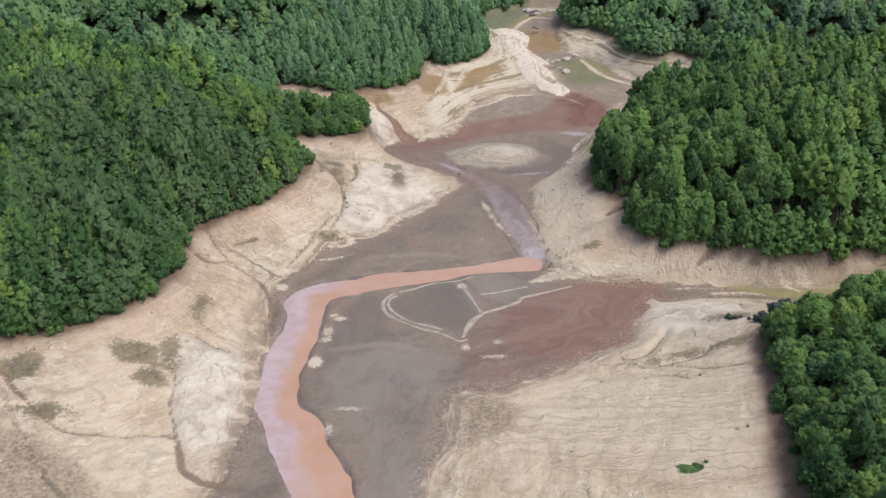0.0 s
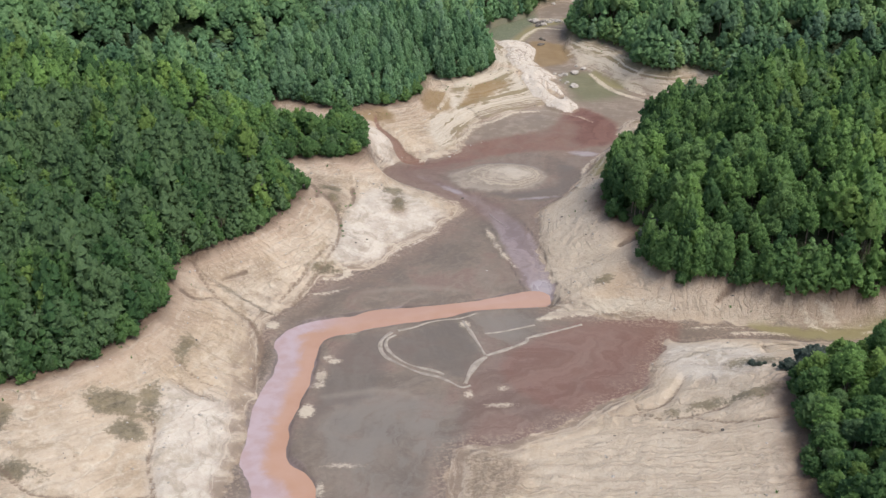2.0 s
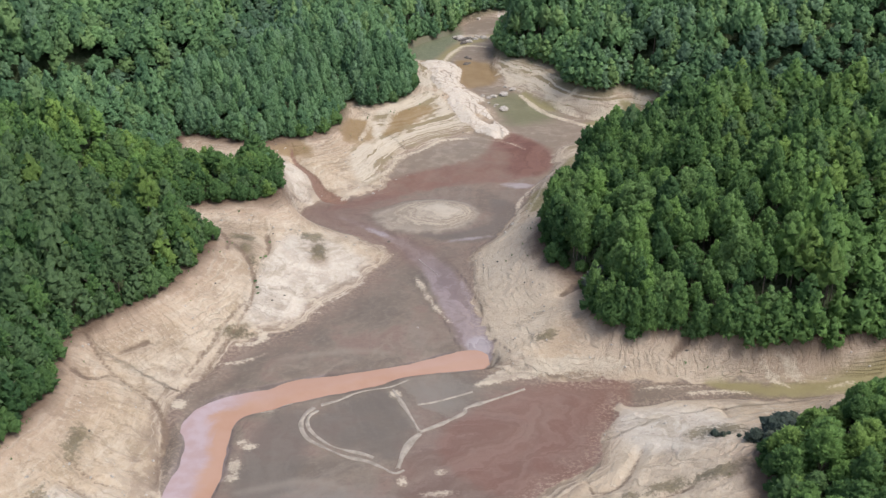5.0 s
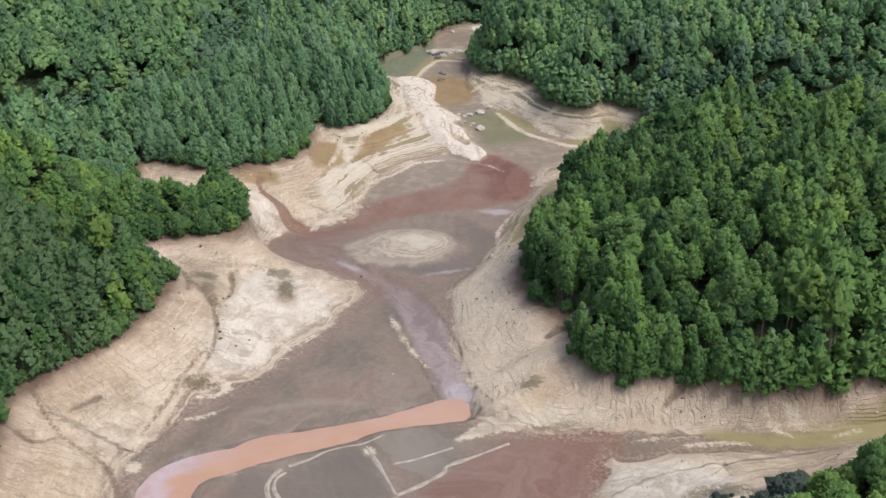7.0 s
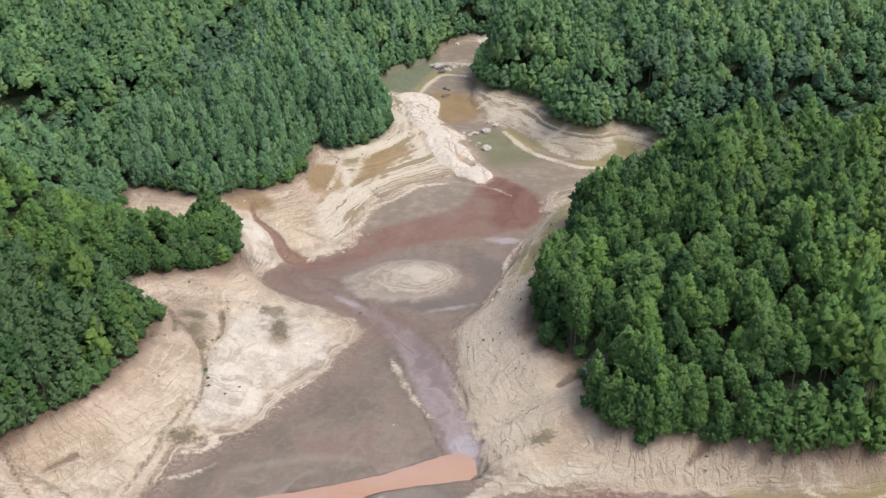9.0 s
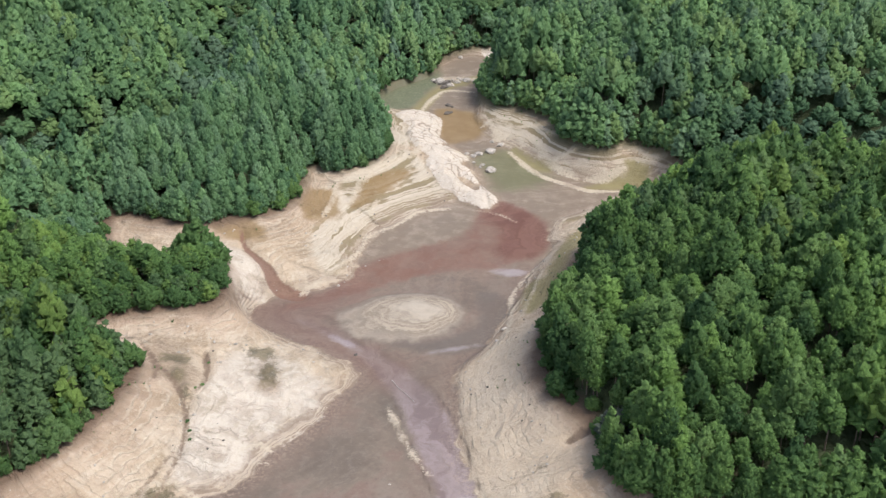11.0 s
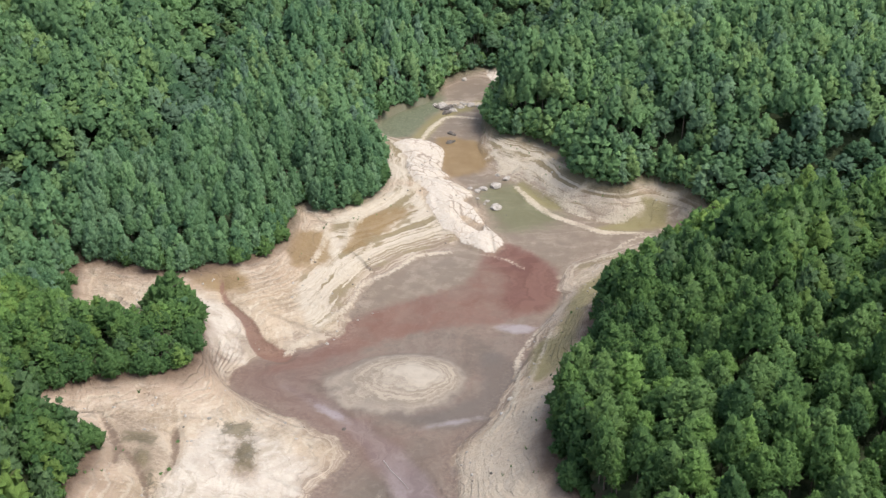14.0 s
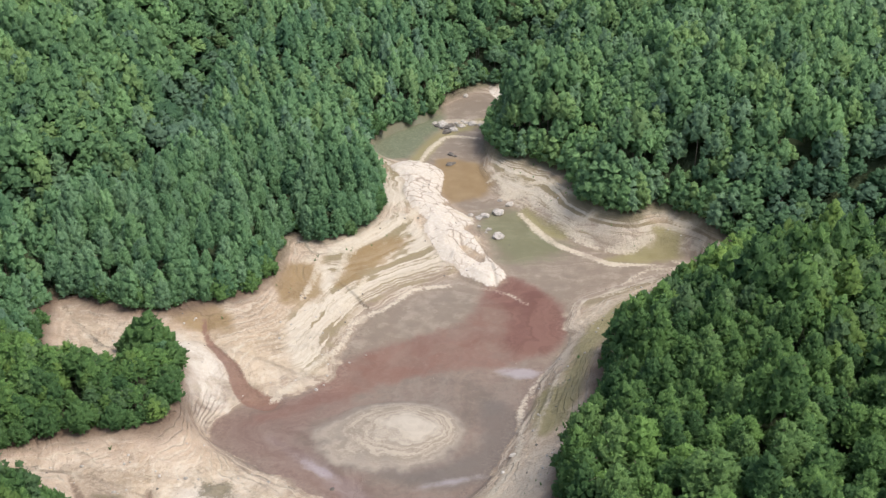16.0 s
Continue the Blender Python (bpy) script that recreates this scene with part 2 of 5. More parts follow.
    mud = g.mix(times(mottle, g.ramp(far, 240.0, 215.0, 0.15, 0.55)), mud, g.mix(mid, (0.36, 0.27, 0.20), (0.48, 0.40, 0.30)))
    mud = g.mix(times(times(g.ramp(g.attr("mud"), 3.5, 0.2), g.ramp(fine, 0.46, 0.36)), 0.5), mud, (0.135, 0.085, 0.06))
    blur = g.ramp(far, 285.0, 315.0, 0.25, 2.2)
    inmud = g.ramp(g.math("ADD", g.attr("mud"), times(ragged, 0.65)), g.math("MULTIPLY", blur, -1.0), blur)
    col = g.mix(inmud, col, mud)
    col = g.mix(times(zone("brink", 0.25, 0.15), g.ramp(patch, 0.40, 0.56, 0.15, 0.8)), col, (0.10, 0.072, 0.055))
    # sand islet with rings
    isle = g.attr("isle")
    rings = g.noise(1.0, 4, 0.65, g.vec(g.math("ADD", times(isle, 12.0), times(mid, 2.6)), times(patch, 9.0), 0.0))
    islet = g.mix(g.ramp(rings, 0.38, 0.62), (0.27, 0.22, 0.165), (0.46, 0.39, 0.295))
    islet = g.mix(g.ramp(g.math("ADD", isle, times(g.math("SUBTRACT", mid, 0.5), 0.5)), 0.36, 0.06), islet, g.mix(rings, (0.19, 0.155, 0.125), (0.30, 0.25, 0.20)))
    islet = g.mix(g.ramp(g.math("ADD", isle, times(g.math("SUBTRACT", mid, 0.5), 0.8)), 0.45, 0.8, 0.0, 0.8), islet, (0.54, 0.475, 0.38))
    col = g.mix(times(g.ramp(g.math("ADD", isle, times(g.math("SUBTRACT", mid, 0.5), 0.5)), 0.02, 0.16), 0.92), col, islet)
    ochre = g.mix(mid, (0.21, 0.13, 0.05), (0.31, 0.215, 0.10))
    col = g.mix(times(zone("ochre", 1.2, 0.8), 0.85), col, ochre)
    col = g.mix(times(zone("olive", 1.2, 0.8), 0.88), col, g.mix(mid, (0.205, 0.172, 0.066), (0.325, 0.285, 0.14)))
    # puddles: the sky's pale sheen is mixed into the colour
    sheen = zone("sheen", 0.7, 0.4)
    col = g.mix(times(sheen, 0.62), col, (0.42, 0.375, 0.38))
    groove = g.ramp(g.math("ADD", g.math("ADD", g.attr("gully"), times(ragged, 0.10)), times(g.math("SUBTRACT", fine, 0.5), 1.2)), -0.25, 0.3)
    col = g.mix(times(groove, 0.88), col, g.mix(g.ramp(far, 256.0, 268.0), g.mix(fine, (0.13, 0.090, 0.060), (0.25, 0.175, 0.12)), g.mix(fine, (0.16, 0.088, 0.062), (0.27, 0.15, 0.105))))
    slab = g.mix(g.ramp(fine, 0.3, 0.7), (0.60, 0.525, 0.43), (0.70, 0.63, 0.535))
    crack = g.t.nodes.new("ShaderNodeTexVoronoi")
    crack.feature = "DISTANCE_TO_EDGE"
    crack.inputs["Scale"].default_value = 0.34
    g.link(g.vec(g.math("ADD", xyz.outputs["X"], times(mid, 3.0)), g.math("ADD", far, times(patch, 4.0)), 0.0), crack.inputs["Vector"])
    joint = times(g.ramp(crack.outputs["Distance"], 0.0, 0.06, 1.0, 0.0), g.ramp(patch, 0.38, 0.55))
    slab = g.mix(times(joint, 0.75), slab, (0.25, 0.19, 0.135))
    col = g.mix(times(zone("tongue", 0.2, 0.35), 0.95), col, slab)
    # brown humus and litter under and beside the trees
    edge = g.attr("forest")
    col = g.mix(times(g.ramp(g.math("ADD", edge, times(ragged, 0.9)), -3.6, -0.6), times(g.math("SUBTRACT", 0.44, times(zone("silt", 1.5, 0.9), 0.35)), g.ramp(far, 285.0, 315.0, 1.0, 0.35))), col, g.mix(mid, (0.20, 0.135, 0.095), (0.36, 0.265, 0.19)))
    # low sedge on the far flat
    col = g.mix(times(zone("sedge", 1.5, 1.0), g.ramp(fine, 0.35, 0.6, 0.6, 1.0)), col, g.mix(g.ramp(fine, 0.4, 0.6), (0.085, 0.125, 0.058), (0.185, 0.195, 0.12)))
    bar = g.math("ADD", g.math("ADD", g.attr("rim"), times(ragged, 0.14)), times(g.math("SUBTRACT", fine, 0.5), 2.2))
    col = g.mix(times(g.ramp(bar, -0.35, 0.45), g.ramp(patch, 0.36, 0.52, 0.4, 0.88)), col, g.mix(fine, (0.46, 0.385, 0.285), (0.68, 0.60, 0.465)))
    humus = g.mix(g.ramp(g.math("ADD", edge, times(ragged, 1.0)), 1.0, 4.0), g.mix(g.ramp(far, 290.0, 330.0), g.mix(mid, (0.11, 0.075, 0.05), (0.20, 0.135, 0.09)), g.mix(mid, (0.10, 0.095, 0.05), (0.21, 0.18, 0.11))), g.mix(fine, (0.045, 0.06, 0.028), (0.10, 0.135, 0.05)))
    col = g.mix(g.ramp(g.math("ADD", edge, times(ragged, 0.6)), -2.0, 0.8), col, humus)
    rough = g.math("SUBTRACT", 0.9, times(times(inmud, g.ramp(tone, 0.65, 0.35, 0.5, 1.0)), 0.32))
    rough = g.math("SUBTRACT", rough, g.math("ADD", times(wet, 0.12), times(sheen, 0.25)))
    relief = g.math("ADD", times(mid, 0.6), times(fine, 0.55))
    relief = g.math("ADD", g.math("ADD", relief, times(strand, 0.12)), times(streak, 0.4))
    relief = g.math("ADD", relief, times(times(g.ramp(saw, 0.0, 0.2), held), 0.45))
    relief = g.math("SUBTRACT", relief, times(g.math("MAXIMUM", rill, times(crease, 0.5)), 0.30))
    relief = times(g.math("SUBTRACT", relief, 0.86), g.math("SUBTRACT", 1.0, times(inmud, 0.985)))
    g.bump(relief, 0.9, 0.55)
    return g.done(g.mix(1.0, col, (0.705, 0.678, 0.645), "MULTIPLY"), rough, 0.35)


def water_material():
    w = Mat("silty_water")
    n = w.noise(0.12, 4)
    west = w.t.nodes.new("ShaderNodeSeparateXYZ")
    w.link(w.pos(), west.inputs[0])
    swirl = w.math("MULTIPLY", w.math("SUBTRACT", w.noise(0.10, 5, 0.6, None, 1.2), 0.5), 1.8)
    silt = w.ramp(w.math("ADD", w.attr("across"), swirl), -0.35, 0.30)
    silt = w.math("MULTIPLY", silt, w.ramp(west.outputs["X"], -16.0, -26.0, 0.12, 0.85))
    col = w.mix(w.ramp(n, 0.35, 0.65), (0.315, 0.178, 0.108), (0.335, 0.200, 0.132))
    col = w.mix(silt, col, w.mix(w.ramp(w.noise(0.35, 4), 0.35, 0.65), (0.300, 0.215, 0.200), (0.335, 0.262, 0.258)))
    w.bump(w.noise(3.0, 3), 0.06, 0.05)
    return w.done(col, 0.2, 0.4)


def foliage_material(name, dark, light, tip):
    f = Mat(name)
    tint = f.attr("tint")
    leaf = f.t.nodes.new("ShaderNodeNewGeometry").outputs["Random Per Island"]
    squash = f.t.nodes.new("ShaderNodeVectorMath")
    squash.operation = "MULTIPLY"
    f.link(f.pos(), squash.inputs[0])
    squash.inputs[1].default_value = (1.0, 1.0, 0.55)
    grain = f.noise(3.2, 5, 0.7, squash.outputs[0])
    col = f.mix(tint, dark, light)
    fresh = f.ramp(tint, 0.0, 0.6, 0.3, 1.0)
    odd = f.math("FRACT", f.math("MULTIPLY", tint, 7.31))
    col = f.mix(f.math("MULTIPLY", f.ramp(odd, 0.80, 0.86), 0.45), col, (light[0] * 1.45, light[1] * 1.15, light[2] * 0.9))
    col = f.mix(f.math("MULTIPLY", f.ramp(odd, 0.14, 0.1), 0.5), col, (light[0] * 0.95, light[1] * 0.80, light[2] * 1.5))
    col = f.mix(f.math("MULTIPLY", f.ramp(leaf, 0.3, 1.0), f.math("MULTIPLY", fresh, 0.17)), col, tip)
    col = f.mix(f.math("MULTIPLY", f.ramp(leaf, 0.3, 0.1), 0.18), col, tuple(c * 0.6 for c in dark))
    col = f.mix(f.math("MULTIPLY", f.ramp(grain, 0.50, 0.68), f.math("MULTIPLY", fresh, 0.5)), col, tip)
    col = f.mix(f.math("MULTIPLY", f.ramp(grain, 0.48, 0.34), 0.35), col, tuple(c * 0.6 for c in dark))
    col = f.mix(f.math("MULTIPLY", f.ramp(f.noise(0.05, 3), 0.35, 0.7), 0.4), col, dark)
    f.bump(grain, 0.7, 0.35)
    m = f.done(col, 0.65, 0.2)
    # thin leaves let some light through
    tr = f.t.nodes.new("ShaderNodeBsdfTranslucent")
    f.link(col, tr.inputs["Color"])
    both = f.t.nodes.new("ShaderNodeMixShader")
    both.inputs[0].default_value = 0.32
    f.link(f.b.outputs[0], both.inputs[1])
    f.link(tr.outputs[0], both.inputs[2])
    f.link(both.outputs[0], f.t.nodes["Material Output"].inputs["Surface"])
    return m


def simple_material(name, a, b, scale, rough=0.85, bump=0.3):
    s = Mat(name)
    n = s.noise(scale, 5, 0.6)
    s.bump(n, bump, 0.1)
    return s.done(s.mix(s.ramp(n, 0.3, 0.7), a, b), rough, 0.3)


GROUND = ground_material()
WATER = water_material()
PINE = foliage_material("pine_needles", (0.030, 0.072, 0.024), (0.146, 0.252, 0.057), (0.228, 0.360, 0.088))
# pine green made paler and bluer: distance haze put into the needle colour
HAZED_PINE = foliage_material("hazed_pine_needles", (0.046, 0.098, 0.047), (0.158, 0.272, 0.094), (0.232, 0.360, 0.138))
# grey-green leaves, with a little haze in the colour as well
ACACIA = foliage_material("acacia_leaves", (0.064, 0.134, 0.062), (0.163, 0.280, 0.108), (0.236, 0.358, 0.150))
SHRUB = foliage_material("shrub_leaves", (0.048, 0.100, 0.030), (0.105, 0.185, 0.048), (0.150, 0.240, 0.068))
BARK = simple_material("bark", (0.10, 0.07, 0.05), (0.19, 0.145, 0.11), 3.0)
ROCK = simple_material("rock", (0.24, 0.21, 0.17), (0.40, 0.355, 0.30), 1.5)
DARK_ROCK = simple_material("dark_rock", (0.07, 0.06, 0.05), (0.15, 0.125, 0.10), 1.5)
DRIFTWOOD = simple_material("driftwood", (0.25, 0.215, 0.18), (0.37, 0.33, 0.285), 2.0)


# ---- plan of the basin: shorelines, mud floor and patches, in metres ----
WEST_SHORE = [(-150, -260), (-120, -60), (-105, 60), (-95, 120), (-80, 150), (-65, 158), (-57, 164), (-52, 172), (-49, 181), (-50, 197), (-45, 204), (-36, 216), (-31, 230), (-33, 238), (-46, 247), (-35, 252), (-27, 253), (-20, 254), (-19, 262), (-22, 275), (-28, 270), (-34, 271), (-43, 277), (-45, 294), (-35, 290), (-26, 288), (-19, 290), (-11, 294), (-7, 303), (-5, 317), (1, 315), (8, 318), (13, 329), (13, 350), (10, 363), (13, 373), (19, 380), (29, 388), (32, 397), (42, 404)]
EAST_SHORE = [(55, 403), (54, 391), (45, 381), (40, 370), (42, 358), (49, 352), (55, 344), (55, 332), (59, 324), (64, 321), (71, 324), (77, 320), (81, 312), (88, 306), (80, 303), (68, 293), (54, 280), (47, 267), (42, 252), (36, 240), (32, 228), (35, 217), (39, 210), (39, 202), (42, 196), (53, 194), (64, 191), (78, 190), (100, 194), (130, 197), (135, 190), (130, 180), (100, 176.5), (80, 171.5), (72, 170), (62, 164.5), (53, 158.5), (51, 149), (49, 137), (47, 125), (46, 112), (48, 60), (60, -60), (80, -260)]
FLOOR_WEST = [(-70, -240), (-36, 50), (-33, 125), (-31, 141), (-31, 161), (-32, 178), (-32, 190), (-28, 198), (-24, 205), (-16, 211), (-10, 219), (-3, 226), (3, 236), (3, 243), (-3, 250), (-11, 256), (-16, 262), (-12, 269), (-5, 272), (3, 275), (6, 286), (10, 297), (18, 305), (28, 311), (35, 319), (33, 332), (27, 345), (27, 358), (20, 362), (14, 367), (14, 378), (20, 385), (30, 393), (36, 399), (42, 402)]
FLOOR_EAST = [(46, 396), (42, 384), (41, 377), (40, 368), (37, 357), (39, 345), (44, 337), (50, 326), (58, 319), (66, 316), (76, 314), (74, 310), (67, 308), (56, 304), (49, 299), (46, 292), (45, 284), (38, 272), (33, 260), (27, 248), (21, 240), (20, 228), (20, 216), (21, 204), (20, 196), (26, 192), (42, 190), (60, 188), (80, 187), (100, 189), (128, 191), (128, 187), (100, 185), (70, 182), (64, 182), (57, 183.3), (49, 183.5), (42, 182.5), (40, 185), (37.5, 179), (35, 173.5), (33, 168.5), (28, 164.8), (20, 158), (10, 153), (2, 151), (1, 144), (-1, 135), (-4, 124), (-8, 100), (-8, 50), (10, -240)]
RED_FLAT = [(10, 171), (11, 178), (18, 185), (28, 190), (42, 191), (41, 183), (38, 175), (35, 168), (29, 163), (22, 161), (16, 163)]
RUST_FLAT = [(4, 169), (7, 178), (18, 185), (28, 190), (42, 191), (41, 183), (38, 175), (35, 168), (28, 162), (22, 157), (11, 152), (3, 150)]
RED_UPPER = [(5, 281), (15, 287), (28, 294), (33, 306), (38, 309), (45, 303), (47, 294), (44, 284), (34, 278), (24, 277), (14, 274), (6, 270), (-3, 266), (-10, 264), (-6, 268), (0, 272)]
CRIMSON = [(35, 310), (41, 307), (46, 298), (46, 288), (41, 281), (34, 283), (36, 294), (33, 303)]
TONGUE = [(17, 357), (22, 359), (28, 357), (28, 350), (27, 344), (28.5, 341), (27, 338), (31, 336), (33, 331), (30.5, 328), (32, 325), (33.5, 321), (35, 316), (37.5, 311), (36, 307.5), (34, 306), (30, 309), (28, 312), (24.5, 316), (22, 324), (23, 328), (20, 333), (18.5, 341), (19, 347), (16.5, 353)]
TONGUE_HOLLOW = [(29, 320.5), (31, 320), (34, 317), (33, 314.5), (30, 317)]
WEST_SPIT = [(-18, 241), (-11, 244), (2, 233), (-2, 221), (-20, 211), (-23, 218)]
WEST_FLAT = [(-45, 159), (-44.5, 162.5), (-34, 161.5), (-32.5, 148.5), (-32, 138), (-34.5, 135), (-41, 137.5), (-44, 148.5)]
EAST_FLAT = [(38, 180), (52, 178), (54, 168), (48, 164), (40, 168)]
OCHRE_POOL = [(28, 363), (38, 358), (38, 345), (29, 341), (27, 349)]
OCHRE_WEST = [(-6, 294), (-6, 305), (0, 308), (1, 298)]
OCHRE_TERRACE = [(4, 303), (8, 313), (18, 320), (17, 316), (9, 307)]
OCHRE_INLET = [(-25, 289), (-17, 291), (-13, 285), (-22, 285)]
OLIVE_TERRACE = [(45, 337), (48, 331), (53, 324), (48, 325), (44, 332)]
OLIVE_STREAK = [(21, 362), (27, 376), (42, 386), (42, 383), (30, 373), (24, 361)]
OLIVE_INLET = [(70, 321), (74, 319), (73, 314), (61, 313), (58, 315), (68, 318)]
OLIVE_BANK = [(37, 266), (41, 266), (41, 257), (38, 253), (35, 254)]
OLIVE_CHANNEL = [(56, 188.5), (70, 186.5), (92, 190.5), (92, 185.5), (72, 182.5), (60, 184.5)]
OLIVE_EAST = [(38, 259), (44, 274), (48, 284), (57, 295), (64, 299), (66, 297), (55, 284), (48, 272), (42, 257)]
EAST_SILT = [(41, 380), (42, 360), (52, 347), (57, 331), (65, 323), (84, 319), (88, 306), (74, 305), (60, 300), (49, 297), (47, 320), (39, 340)]
WEST_SILT = [(9, 318), (18, 330), (24, 318), (28, 311), (20, 305), (12, 298), (6, 287), (0, 276), (-5, 286), (-1, 298), (2, 312)]
NORTH_SILT = [(14, 331), (20, 335), (19, 350), (16, 362), (11, 364), (13, 345)]
RILLED_BANKS = ([(36, 198), (49, 199), (80, 192), (80, 188), (48, 189), (37, 191)], [(50, 165), (49, 120), (20, 124), (8, 140), (20, 151), (36, 163)], [(-50, 200), (-36, 212), (-31, 204), (-33, 165), (-46, 165)], [(-25, 222), (-6, 228), (-8, 221), (-20, 212)])
HILL_BANK = [(21, 200), (34, 203), (36, 212), (33, 228), (38, 246), (31, 247), (22, 236), (21, 220)]
BANK_CREAM = [(37, 197), (44, 196), (64, 192), (82, 191), (82, 188), (60, 188), (40, 190)]
EAST_POND = [(5, 192), (14, 193), (17, 190.5), (15.5, 187.5), (14.5, 184), (8, 180), (6.5, 183)]
ARCS = ([(-16, 201, 0.3), (-12, 202, 0.5), (-5, 203, 0.6), (-1, 203, 0.5), (3, 202, 0.2)], [(-20, 165, 0.3), (-16, 166, 0.5), (-11, 167.2, 0.6), (-7.7, 166.7, 0.5), (-4.4, 165, 0.2)])
GREY_FILM = [(-19, 161), (-8, 166), (2, 161), (2, 152), (-4, 144), (-3, 122), (-12, 122), (-13, 142), (-20, 152)]
DARK_MUD = [(-18, 181), (-11, 186), (-10, 175), (-13, 165), (-19, 161), (-21, 153), (-22, 159)]
ISLET_MUD = [(28, 268), (34, 263), (33, 254), (27, 247), (18, 246), (10, 250), (20, 251), (27, 256)]
RUST_CHANNEL = [(-15, 262), (-9, 268), (2, 272), (6, 269), (0, 262), (2, 255), (10, 246), (15, 236), (10, 234), (4, 243), (-4, 251)]
RING_POND = [(-9, 184), (-3, 188), (2, 190), (6, 179), (3, 171), (-2, 174), (-8, 177), (-11, 181)]
MUD_APRON = [(1, 151), (11, 147), (11, 141), (4, 137), (-1, 135)]
ROUGH_WEST = [(-84, 140), (-62, 134), (-52, 127), (-45, 119), (-42, 108), (-90, 108)]
SPIT_STAIN = [(-30.2, 246.9), (-25.2, 243.2), (-21.4, 235.7), (-21.9, 230.9), (-25.2, 230.7), (-28.9, 233.5), (-27.8, 238.3)]
SPIT_SCAR = [(-11.0, 241.5), (-12.8, 238.6), (-10.1, 232.4), (-8.2, 234.1), (-9.9, 239.3)]
EAST_CREAM = [(38, 186), (52, 183), (57, 173), (52, 163), (50, 140), (40, 120), (20, 130), (14, 148), (32, 162), (38, 176)]
FAR_FLAT = [(13, 379), (18, 386), (28, 393), (31, 385), (27, 376), (20, 364), (12, 366)]
SPIT_NORTH = [(-24, 283), (-16, 279), (-11, 268), (-17, 262), (-21, 268)]
FAR_SAND = [(44.5, 404), (50, 404), (49, 397), (52, 391), (49, 384), (45.5, 387), (47, 394)]
ALGAE_POOL = [(35, 333), (44, 336), (49, 325), (52, 319), (41, 315), (37, 317)]
ALGAE_SHORE = [(41, 268), (48, 287), (62, 299), (56, 286), (49, 274), (45, 266)]
STREAM = [(20.3, 199.0, 0.6), (19.0, 199.0, 2.1), (17, 198.9, 2.5), (14, 198.2, 2.3), (6, 196.2, 1.2), (-3.5, 193.5, 1.9), (-11, 192, 2.5), (-16.5, 189.5, 2.4), (-20.5, 188.6, 2.6), (-24.2, 186.4, 3.0), (-26.2, 182.6, 3.3), (-25.6, 177.5, 2.8), (-26, 170.5, 2.9), (-27, 164.5, 2.9), (-27.5, 158.5, 2.8), (-27, 148.5, 2.9), (-23.5, 142, 3.7), (-21.5, 135.5, 3.7), (-19, 130, 4.2), (-17.5, 125, 3.8), (-20, 112, 4.5), (-23, 80, 5.0), (-24, 30, 6.0), (-30, -60, 8.0), (-34, -220, 10.0)]
UPPER_STREAM = [(-6, 260, 0.6), (0, 254.5, 0.7), (5, 248.5, 1.4), (12, 237, 2.6), (15, 227, 3.4), (17, 215, 3.2), (18.5, 205, 2.8), (21, 199, 2.4)]
RIMS = ([(-9.6, 186.0), (-11.1, 183.6), (-11.4, 180.8), (-10.3, 177.7), (-7.6, 175.1), (-4.6, 172.8), (-1.2, 171.3), (0.9, 169.8), (2.9, 168.1), (4.4, 168.7)], [(-8.9, 185.1), (-10.2, 183.6), (-10.3, 180.8), (-8.6, 177.7), (-5.9, 175.0), (-1.7, 173.1), (0.0, 172.0)], [(3.5, 169.1), (4.4, 172.6), (5.6, 175.5), (7.2, 177.7)], [(7.2, 178.1), (6.2, 181.6), (5.2, 184.8), (3.9, 188.6), (3.3, 190.3)], [(7.2, 178.1), (10.5, 179.9), (14.4, 182.6), (15.2, 184.2), (19.4, 186.1), (25.2, 188.9)], [(7.2, 185.6), (10.4, 186.3), (16.5, 188.7)], [(-8.5, 186.6), (-5.4, 187.9), (-3.2, 189.6), (0.0, 190.6), (2.8, 191.1), (6.1, 193.0)])
